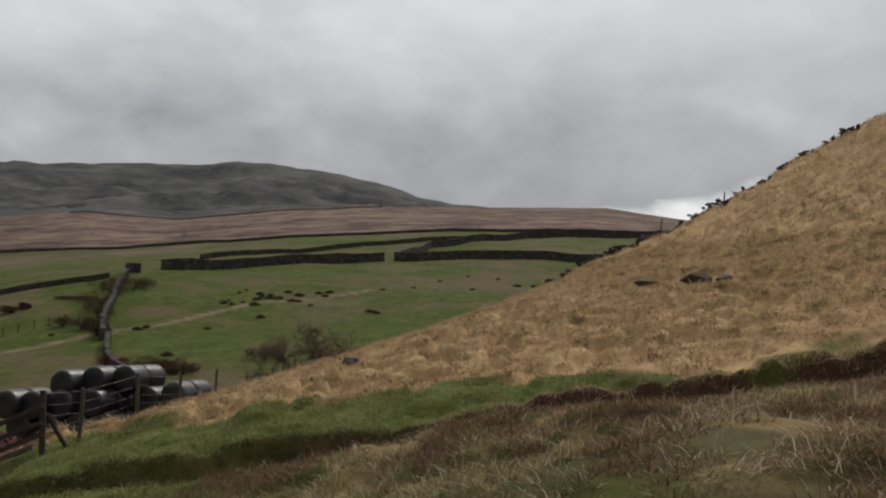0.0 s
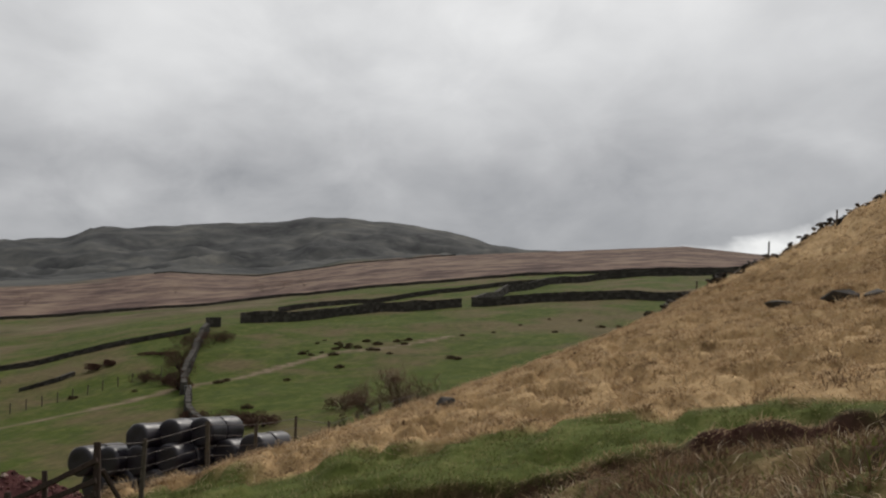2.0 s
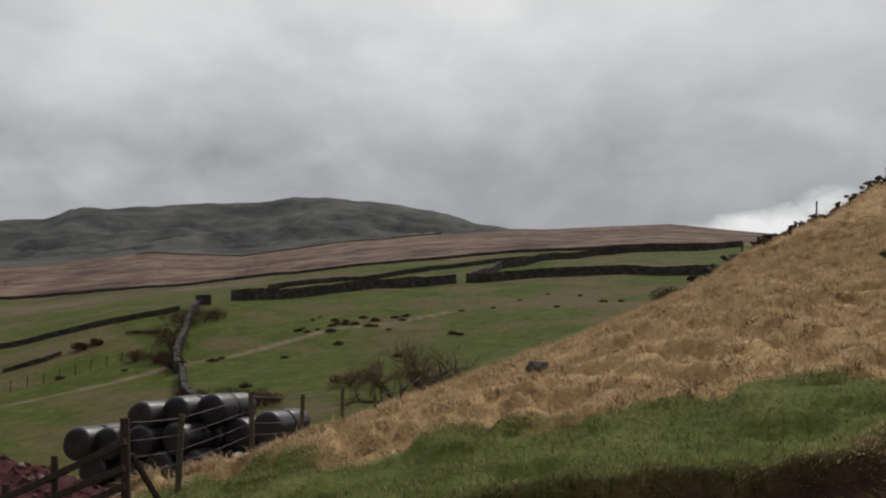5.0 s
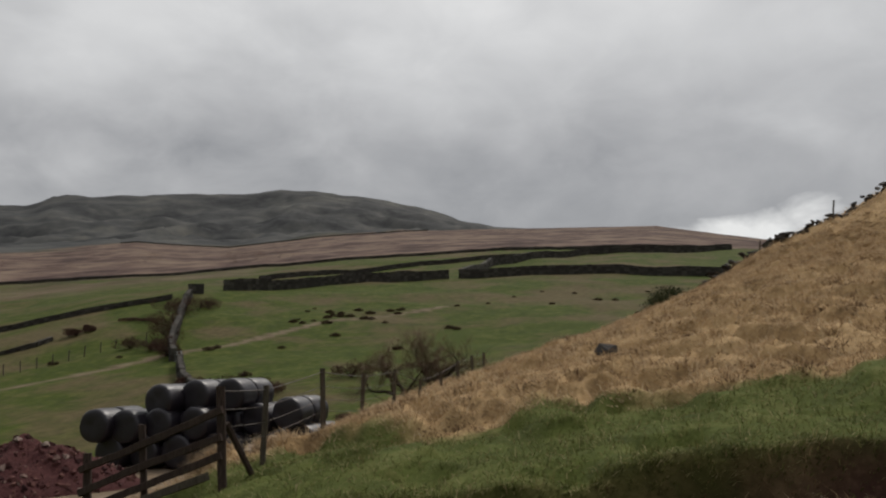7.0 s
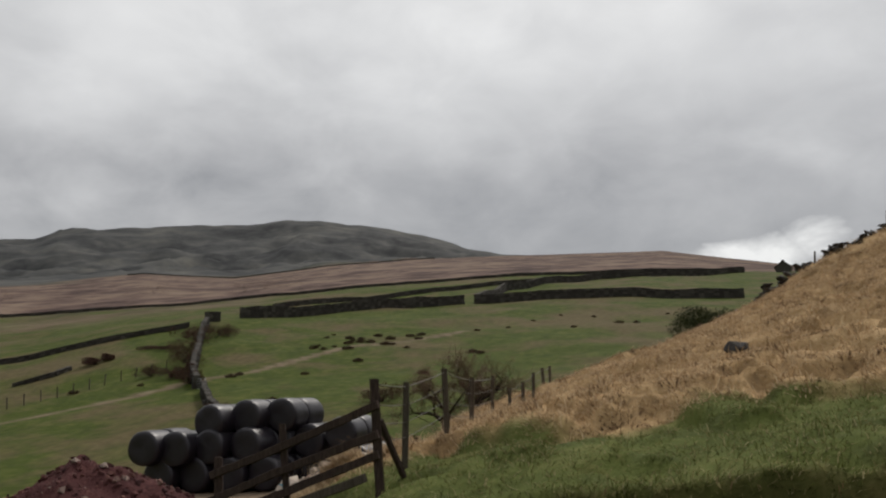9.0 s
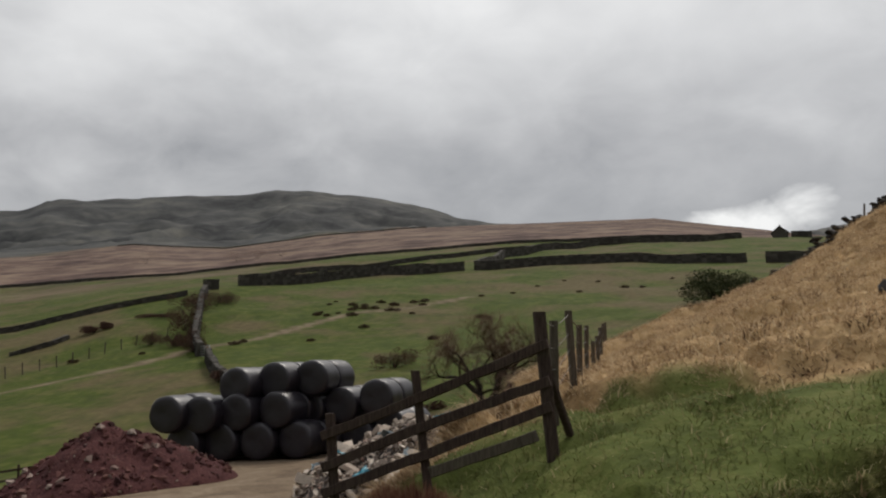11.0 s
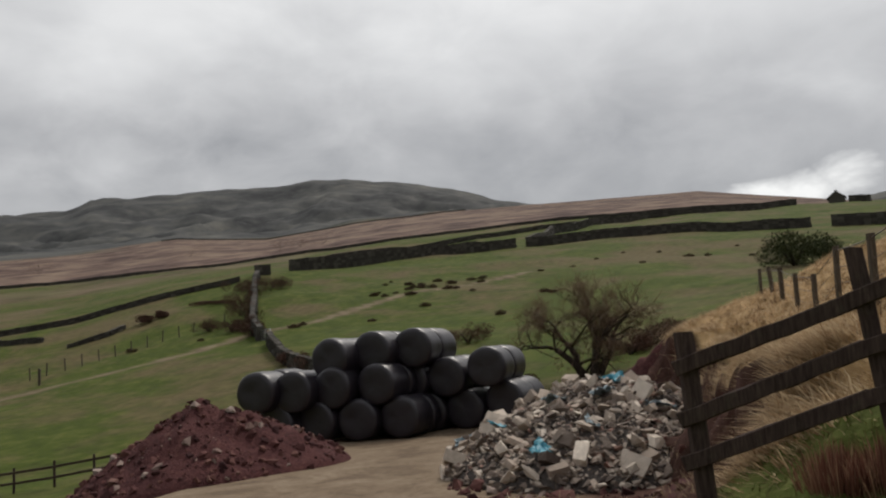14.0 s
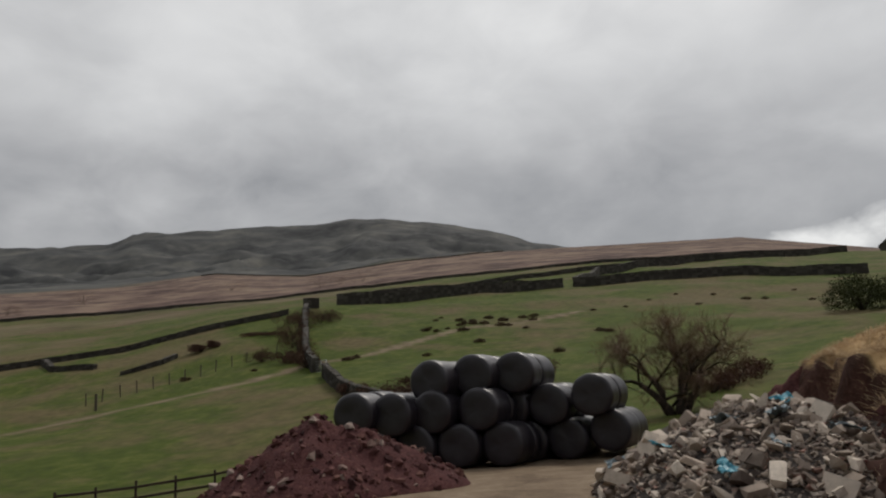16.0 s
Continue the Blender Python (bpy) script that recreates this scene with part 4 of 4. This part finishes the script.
def foliage(name, rx, ry, rz, count, leaf, material, seed, parent, label=""):
    """A crown of small leaf clumps with an uneven outline."""
    rnd = random.Random(seed)
    vs, fs = [], []
    blobs = [(Vector((rnd.uniform(-0.7, 0.7) * rx, rnd.uniform(-0.7, 0.7) * ry, rnd.uniform(0.15, 0.75) * rz)), rnd.uniform(0.28, 0.5)) for _ in range(11)]
    for _ in range(count):
        c, r = blobs[rnd.randrange(11)]
        d = Vector((rnd.gauss(0, 1), rnd.gauss(0, 1), rnd.gauss(0, 1))).normalized() * rnd.uniform(0.5, 1.05)
        p = c + Vector((d.x * rx * r, d.y * ry * r, d.z * rz * r))
        p.z = max(p.z, 0.02)
        u = Vector((rnd.gauss(0, 1), rnd.gauss(0, 1), rnd.gauss(0, 1))).normalized()
        w = u.cross(Vector((rnd.random(), 1, rnd.random()))).normalized()
        k = len(vs)
        s = leaf * rnd.uniform(0.6, 1.4)
        vs += [tuple(p - u * s), tuple(p + w * s * 0.5), tuple(p + u * s), tuple(p - w * s * 0.5)]
        fs.append((k, k + 1, k + 2, k + 3))
    ob = link_mesh(name, vs, fs, material, False)
    if parent:
        ob.parent = parent
    return tagged(ob, label)


bush = thing("bush", *plan(50.0, 87.5), height_at(*plan(50, 87.5)), "dark evergreen bush at the foot of the hillside", "bush")
bm = bmesh.new()
for k in range(5):
    a = k * 1.26
    tube(bm, [(0, 0, -0.2), (0.8 * math.cos(a), 0.8 * math.sin(a), 1.2), (1.9 * math.cos(a), 1.6 * math.sin(a), 2.2)], [0.16, 0.11, 0.04], 6)
part("stem", bm, bark.m, bush)
foliage("crown", 5.2, 3.4, 3.1, 11000, 0.085, leafmat.m, 3, bush, "dense dark green leaves")


def scrub(x, y, w, h, label, seed, material=None, count=900):
    root = thing("shrub", x, y, height_at(x, y), label, "shrub")
    bm = bmesh.new()
    for k in range(4):
        a = k * 1.57 + seed
        tube(bm, [(0, 0, -0.1), (0.2 * w * math.cos(a), 0.2 * w * math.sin(a), 0.35 * h), (0.45 * w * math.cos(a), 0.45 * w * math.sin(a), 0.75 * h)], [0.05, 0.035, 0.012], 5)
    part("stem", bm, bark.m, root)
    foliage("crown", w, w * 0.8, h, int(count * 2.6), 0.05, material or scrubmat.m, seed, root)
    return root


SCRUB = (
    (-9.6, 86, 1.3, 1.5), (-10.9, 90, 1.7, 1.8), (-12.6, 92, 1.5, 1.2), (-11.6, 97, 2.0, 2.2), (-12.8, 101, 2.2, 2.3), (-13.3, 106, 2.1, 2.2), (-12.8, 112, 2.0, 2.0),
    (-15.5, 95, 1.6, 1.2), (-11.0, 118, 2.4, 1.9), (-9.8, 121, 2.0, 1.4), (-17.5, 112, 2.0, 0.5), (-19.5, 114, 2.2, 0.45), (-15.9, 121, 2.2, 1.5),
    (-2.2, 58.5, 1.7, 1.2), (-0.4, 59.5, 2.2, 1.3), (1.4, 59, 2.0, 1.1), (-3.9, 64, 1.2, 1.0), (9.2, 62, 1.8, 1.3), (2.6, 57.5, 1.5, 0.9),
    (15.5, 44, 1.6, 0.9), (17.6, 46, 1.8, 1.0), (19.6, 48.5, 1.7, 1.1), (8.5, 42, 1.4, 0.5),
)
for k, (x, y, w, h) in enumerate(SCRUB):
    x, y = plan(x, y)
    scrub(x, y, w, h, "bare brown bramble scrub beside a field wall", 40 + k)
for k, (az, r, w, h) in enumerate(((-13.0, 108, 1.5, 0.8), (-12.2, 109, 1.0, 0.7), (-20.3, 380, 7, 7), (-11.0, 390, 8, 6), (-24.6, 330, 6, 5), (-5.0, 372, 9, 5), (-2.0, 380, 10, 5), (-3.6, 376, 7, 4))):
    x, y = sight(az, r)
    scrub(x, y, w, h, "small dark leafless thicket on the moor", 80 + k, None, 1400)


def rush(name, seed, material, blades=90, w=0.5, h=0.75, thin=0.05):
    rnd = random.Random(seed)
    vs, fs = [], []
    for _ in range(blades):
        a, f = rnd.uniform(0, 6.28), rnd.random() ** 0.7
        p = Vector((math.cos(a) * f * w, math.sin(a) * f * w, -0.05))
        out = Vector((math.cos(a) * f, math.sin(a) * f, 0)) * rnd.uniform(0.1, 0.6) * w
        hh = h * rnd.uniform(0.5, 1.0) * (1 - 0.4 * f)
        s = Vector((-math.sin(a), math.cos(a), 0)).lerp(Vector((rnd.gauss(0, 1), rnd.gauss(0, 1), 0)), 0.5).normalized() * w * thin
        k = len(vs)
        m1, tip = p + out * 0.4 + Vector((0, 0, hh * 0.65)), p + out + Vector((0, 0, hh))
        vs += [tuple(p - s), tuple(p + s), tuple(m1 + s * 0.8), tuple(m1 - s * 0.8), tuple(tip)]
        fs += [(k, k + 1, k + 2, k + 3), (k + 3, k + 2, k + 4)]
    me = bpy.data.meshes.new(name)
    me.from_pydata(vs, [], fs)
    me.materials.append(material)
    return me


rush_meshes = [rush("rush_clump", 60 + k, rushmat.m, 130) for k in range(4)]
rr = random.Random(77)
spots = [(4.6 + rr.gauss(0, 1.2), 103 + rr.gauss(0, 4)) for _ in range(14)] + [(8.2 + rr.gauss(0, 1.0), 112 + rr.gauss(0, 4)) for _ in range(9)]
spots += [(3.0, 112), (3.4, 116), (2.6, 105), (9.3, 100), (2.3, 84), (-3.2, 86), (-2.6, 87), (14.4, 96), (15, 95), (14.0, 118), (16.2, 122), (17.8, 132), (19.6, 140), (24, 128), (25.2, 130), (27, 142), (28, 126), (21, 120), (11.5, 78), (0.8, 66), (-9.5, 88), (-14, 92), (22, 138), (6, 90)]
for k, (az, r) in enumerate(spots):
    x, y = sight(az, r)
    s = rr.uniform(0.4, 0.95)
    ob = new("rush_clump", rush_meshes[k % 4])
    ob.matrix_world = Matrix.LocRotScale((x, y, height_at(x, y)), Euler((0, 0, rr.uniform(0, 6))), (s * 1.5, s * 1.3, s))
    tagged(ob, "dark clump of rushes in the green pasture", "rush clump", "rushes in the pasture")

# -- rust-coloured grass clump at the fence foot --
rust = Mat("rust_red_dead_grass", 0.9, spec=0.1)
see_through(rust, rust.ramp(rust.island(), (0.0, (0.08, 0.032, 0.025)), (0.6, (0.20, 0.085, 0.06)), (1.0, (0.38, 0.24, 0.15))), 0.4)
for k, (x, y, s) in enumerate(((3.95, 5.42, 0.42), (3.72, 5.55, 0.36), (4.15, 5.28, 0.34))):
    ob = new("grass_clump", rush("grass_clump_%d" % k, 90 + k, rust.m, 700, 0.6, 0.95, 0.012))
    ob.data.name = "grass_clump"
    ob.matrix_world = Matrix.LocRotScale((x, y, height_at(x, y)), Euler((0, 0, k)), (s, s, s))
    tagged(ob, "clump of rust-red dead grass beside the timber fence", "grass clump")


# -- low paddock fence below the yard --
paddock = thing("paddock_fence", 0, 0, 0, "low dark post-and-rail paddock fence in wet green grass", "fence")
pts = [(-12.8 + 1.35 * k, 32.6 + 0.12 * k) for k in range(6)]
for k, (x, y) in enumerate(pts):
    g = height_at(x, y)
    stake(paddock, x, y, g + 0.85 + RND.uniform(-0.05, 0.1), g - 0.3, 0.08, mat=WOOD, seed=50 + k)
for h in (0.35, 0.72):
    for (x0, y0), (x1, y1) in zip(pts, pts[1:]):
        bm = bmesh.new()
        beam(bm, (x0, y0 - 0.06, height_at(x0, y0) + h), (x1, y1 - 0.06, height_at(x1, y1) + h), 0.04, 0.09, 0.008, 3, h + x0)
        part("rail", bm, WOOD, paddock)

# -- stakes of a slack wire fence across the lower pasture --
stakes = thing("pasture_fence", 0, 0, 0, "thin line of weathered stakes across sloping pasture", "fence")
for k in range(13):
    az, r = -20 + k * 1.0, 87 + k * 0.8
    x, y = sight(az, r)
    g = height_at(x, y)
    stake(stakes, x, y, g + 1.1, g - 0.3, 0.10, (RND.uniform(-0.1, 0.1), 0), mat=GREYWOOD, seed=70 + k)
x, y = sight(-19.4, 83)
bm = bmesh.new()
beam(bm, (x, y, height_at(x, y) - 0.3), (x, y, height_at(x, y) + 1.4), 0.20, 0.18, 0.02, 4, 3)
tagged(part("gatepost", bm, GREYWOOD), "stout weathered timber gatepost beside the farm track", "post")

# -- field gate --
gx, gy = plan(-7.75, 80.8)
gate = thing("field_gate", gx, gy, height_at(gx, gy), "closed grey metal field gate between wall ends", "gate")
for h in (0.2, 0.42, 0.64, 0.86, 1.1):
    bm = bmesh.new()
    tube(bm, [(-0.6, 1.5, h), (0.6, -1.5, h)], [0.03, 0.03], 6)
    part("bar", bm, galv.m, gate)
for f in (-1, 0, 1):
    bm = bmesh.new()
    tube(bm, [(-0.6 * f, 1.5 * f, 0.0 if f else 0.2), (-0.6 * f, 1.5 * f, 1.15)], [0.04, 0.04], 6)
    part("upright", bm, galv.m, gate)

# -- far barn --
bxy = sight(32.7, 302)
barn = thing("barn", bxy[0], bxy[1], height_at(*bxy) - 0.8, "small dark stone field barn on the skyline", "barn")
bm = bmesh.new()
bmesh.ops.create_cube(bm, size=1)
bmesh.ops.scale(bm, vec=(8.5, 6.0, 3.2), verts=bm.verts)
bmesh.ops.translate(bm, vec=(0, 0, 1.6), verts=bm.verts)
for sx in (-4.25, 4.25):
    a, b, c = bm.verts.new((sx, -3, 3.2)), bm.verts.new((sx, 3, 3.2)), bm.verts.new((sx, 0, 5.6))
    bm.faces.new((a, b, c))
wl = part("wall", bm, WALLSTONE, barn)
for sg in (-1, 1):
    bm = bmesh.new()
    beam(bm, (-4.5, sg * 1.62, 4.36), (4.5, sg * 1.62, 4.36), 4.15, 0.16, 0.02, 4, 2)
    for v in bm.verts:
        v.co.z = 4.36 + (v.co.z - 4.36) - sg * (v.co.y - sg * 1.62) * 0.8
    part("roof", bm, DARKSTONE, barn, "dark stone slate roof")
bm = bmesh.new()
beam(bm, (-0.6, -3.02, 0.2), (-0.6, -3.02, 2.3), 1.2, 0.1, 0.0, 1, 1)
part("door", bm, WOOD, barn)
barn.rotation_euler, barn.scale = (0, 0, radians(55)), (0.72, 0.72, 0.72)
lx = [sight(33.4, 300), sight(34.6, 298)]
wall_run("lean_wall", lx, 2.0, 1.0, "low dark stone wall beside the barn", 1.5, 15)


# ---- grass ----
GR = np.random.default_rng(21)


def blade_material(name, *stops):
    m = Mat(name, 0.85, spec=0.12)
    return see_through(m, m.ramp(m.island(), *stops), 0.38)


STRAW = blade_material("bleached_hill_grass", (0.0, (0.20, 0.125, 0.068)), (0.35, (0.385, 0.275, 0.162)), (0.75, (0.52, 0.40, 0.255)), (1.0, (0.63, 0.51, 0.34)))
BROWN = blade_material("brown_root_and_shade_grass", (0.0, (0.12, 0.076, 0.045)), (0.5, (0.23, 0.155, 0.085)), (1.0, (0.36, 0.26, 0.145)))
TUSSOCK = blade_material("withered_sedge", (0.0, (0.075, 0.046, 0.03)), (0.5, (0.15, 0.095, 0.058)), (1.0, (0.28, 0.185, 0.11)))
GREEN = blade_material("fresh_turf_blades", (0.0, (0.062, 0.072, 0.022)), (0.5, (0.12, 0.132, 0.042)), (0.85, (0.21, 0.195, 0.085)), (1.0, (0.44, 0.38, 0.22)))
VERGE = blade_material("lush_verge_blades", (0.0, (0.055, 0.072, 0.016)), (0.5, (0.108, 0.13, 0.032)), (0.85, (0.19, 0.185, 0.065)), (1.0, (0.36, 0.31, 0.16)))
DEAD = blade_material("bleached_dead_stalks", (0.0, (0.13, 0.085, 0.052)), (0.4, (0.27, 0.19, 0.115)), (0.8, (0.44, 0.34, 0.22)), (1.0, (0.66, 0.58, 0.44)))


def blades(name, cx, cy, per, spread, tall, width, material, label, lean=0.5, comb=(0, 0), lift=0.0):
    """Tufts at the plan points cx, cy, each of many thin bent blades, joined in one mesh."""
    n = len(cx) * per
    size = np.repeat(GR.uniform(0.6, 1.35, len(cx)), per)
    a, f = GR.uniform(0, 2 * np.pi, n), np.sqrt(GR.random(n))
    ox, oy = np.cos(a) * f, np.sin(a) * f
    x, y = np.repeat(cx, per) + ox * spread * size, np.repeat(cy, per) + oy * spread * size
    z = land(x, y) - 0.03
    ln = tall * size * GR.uniform(0.45, 1.1, n)
    dx = ox * lean + comb[0] + GR.normal(0, 0.28, n)
    dy = oy * lean + comb[1] + GR.normal(0, 0.28, n)
    dz = np.ones(n) + lift
    k = ln / np.sqrt(dx * dx + dy * dy + dz * dz)
    b = GR.uniform(0, np.pi, n)
    wx, wy = np.cos(b) * width, np.sin(b) * width
    base = np.stack([x, y, z], -1)
    w = np.stack([wx, wy, np.zeros(n)], -1)
    mid = base + np.stack([dx * 0.35, dy * 0.35, dz * 0.62], -1) * k[:, None]
    tip = base + np.stack([dx * 1.1, dy * 1.1, dz * 0.92], -1) * k[:, None]
    v = np.stack([base - w, base + w, mid + w * 0.7, mid - w * 0.7, tip], 1).reshape(-1, 3)
    i = np.arange(n)[:, None] * 5
    loops = np.concatenate([i, i + 1, i + 2, i + 3, i + 3, i + 2, i + 4], 1).ravel()
    me = bpy.data.meshes.new(name)
    me.vertices.add(len(v))
    me.vertices.foreach_set("co", v.ravel().astype(np.float32))
    me.loops.add(len(loops))
    me.loops.foreach_set("vertex_index", loops.astype(np.int32))
    me.polygons.add(2 * n)
    starts = (np.arange(n)[:, None] * 7 + np.array([0, 4])).ravel()
    me.polygons.foreach_set("loop_start", starts.astype(np.int32))
    me.materials.append(material)
    me.update(calc_edges=True)
    return tagged(new(name, me), label, "grass", kind="stuff")


def sow(count, x0, x1, y0, y1, keep):
    """Random plan points in a box, kept with the chance that keep() gives."""
    x, y = GR.uniform(x0, x1, count), GR.uniform(y0, y1, count)
    ok = GR.random(count) < keep(x, y)
    return x[ok], y[ok]


def weight(which):
    def f(x, y):
        za, _ = zones(x, y)
        return za[:, which] * (past_brow(x, y) < 9) * (beyond_edge(x, y) < -0.25)
    return f


def on_verge(x, y):
    return weight(1)(x, y) * smooth((y - scarp_y(x) - 0.25 + 0.8 * (x < 7.5)) / 0.2)


def on_slope(x, y):
    # straw thins in the creases, where browner blades imitate shade
    return weight(0)(x, y) * smooth((y - scarp_y(x) - 0.2) / 0.4) * (0.25 + 0.75 * smooth((lumps(x, y) - 0.08) / 0.14))


def shade_hollows(x, y):
    # brown blades fill the creases to stand for shade between tussocks
    return weight(0)(x, y) * smooth((y - scarp_y(x) - 0.2) / 0.4) * smooth((0.24 - lumps(x, y)) / 0.12)


def south_of_scarp(x, y):
    return (y < scarp_y(x) - 0.45) * (beyond_edge(x, y) < 0.1)


def green_verge(x, y):
    return south_of_scarp(x, y) * (0.3 + 0.7 * smooth((10 - x) / 5))


def stalky(x, y):
    return south_of_scarp(x, y) * (0.08 + 0.92 * smooth((x - 7.5) / 5)) * smooth((fractal(x / 0.75, y / 0.75, 27, 3) + 0.7) / 0.7)


def rough_patch(x, y):
    return south_of_scarp(x, y) * smooth((x - 7) / 3) * smooth((0.25 - fractal(x / 0.75, y / 0.75, 27, 3)) / 0.5)


blades("dry_grass", *sow(30000, 4, 30, 0, 28, on_slope), 12, 0.20, 0.24, 0.008, STRAW, "thick tan bleached grass on the hillside", 1.3, (-0.9, -0.5), -0.55)
blades("dry_grass", *sow(8000, 22, 48, -4, 33, on_slope), 12, 0.3, 0.34, 0.014, STRAW, "tan bleached grass high on the hillside", 1.3, (-0.9, -0.5), -0.55)
blades("tussock_grass", *sow(9000, 4, 34, 0, 28, shade_hollows), 10, 0.12, 0.16, 0.008, BROWN, "brown grass in the hollows of the slope", 1.0, (-0.5, -0.4), -0.4)
# dark clumps: part sedge, part shade below tussocks put into blade colour
blades("dark_tussock", *sow(2600, 4, 36, 0, 28, on_slope), 36, 0.17, 0.16, 0.009, TUSSOCK, "dark brown tussocks dotted over the hillside", 1.1, (-0.4, -0.3), -0.45)
blades("green_turf", *sow(11000, 2.5, 20, -2.5, 11, on_verge), 20, 0.18, 0.13, 0.006, GREEN, "bright green turf on the verge", 1.2, (-0.3, -0.3), -0.5)
blades("verge_grass", *sow(15000, 0, 24, -11, 5, green_verge), 16, 0.17, 0.15, 0.0055, VERGE, "green grass below the bank", 1.1, (-0.2, -0.2), -0.25)
blades("dead_grass", *sow(30000, 0, 25, -11, 5, stalky), 14, 0.19, 0.24, 0.0048, DEAD, "pale dead stalks and rough grass", 1.7, (-0.2, -0.2), -0.62)
blades("rough_grass", *sow(20000, 6, 27, -11, 4, rough_patch), 18, 0.2, 0.17, 0.0055, TUSSOCK, "dark brown rough grass below the bank", 1.1, (-0.2, -0.2), -0.3)
sx = GR.uniform(3.8, 13, 420)
blades("bank_fringe", sx, scarp_y(sx) + GR.uniform(-0.12, 0.3, 420), 18, 0.16, 0.15, 0.006, GREEN, "grass fringe overhanging the eroded bank", 0.9, (0.0, -1.0), -0.5)
sx = GR.uniform(12, 24, 300)
blades("bank_fringe", sx, scarp_y(sx) + GR.uniform(0.06, 0.3, 300), 18, 0.16, 0.16, 0.006, STRAW, "tan grass fringe overhanging the eroded bank", 0.9, (0.0, -1.0), -0.5)
sx = GR.uniform(4, 24, 620)
blades("bank_roots", sx, scarp_y(sx) - GR.uniform(0.1, 0.7, 620), 14, 0.16, 0.11, 0.006, BROWN, "dark brown heather and roots on the eroded bank", 1.0, (0.0, -0.5), -0.3)
k = GR.integers(3, 7, 800)
f = GR.random(800)
ex = np.array(EDGE_X)[k] * (1 - f) + np.array(EDGE_X)[k + 1] * f + GR.uniform(-0.15, 0.6, 800)
ey = np.array(EDGE_Y)[k] * (1 - f) + np.array(EDGE_Y)[k + 1] * f + GR.uniform(-0.5, 0.1, 800)
blades("cut_edge_grass", ex, ey, 22, 0.2, 0.32, 0.008, STRAW, "long tan grass hanging over the cut bank", 0.9, (-1.0, 0.4), -0.6)


def on_cut(x, y):
    w = ragged_edge(x, y)
    return smooth((w - 0.45) / 0.5) * (w < 4.0) * smooth((fractal(x / 1.2, y / 1.2, 97, 2) + 0.1) / 0.4)


blades("cut_slope_grass", *sow(2600, 2, 11, 4.5, 23, on_cut), 14, 0.17, 0.24, 0.006, DEAD, "sparse dead grass on the slumped soil bank", 1.1, (-0.5, 0.1), -0.4)
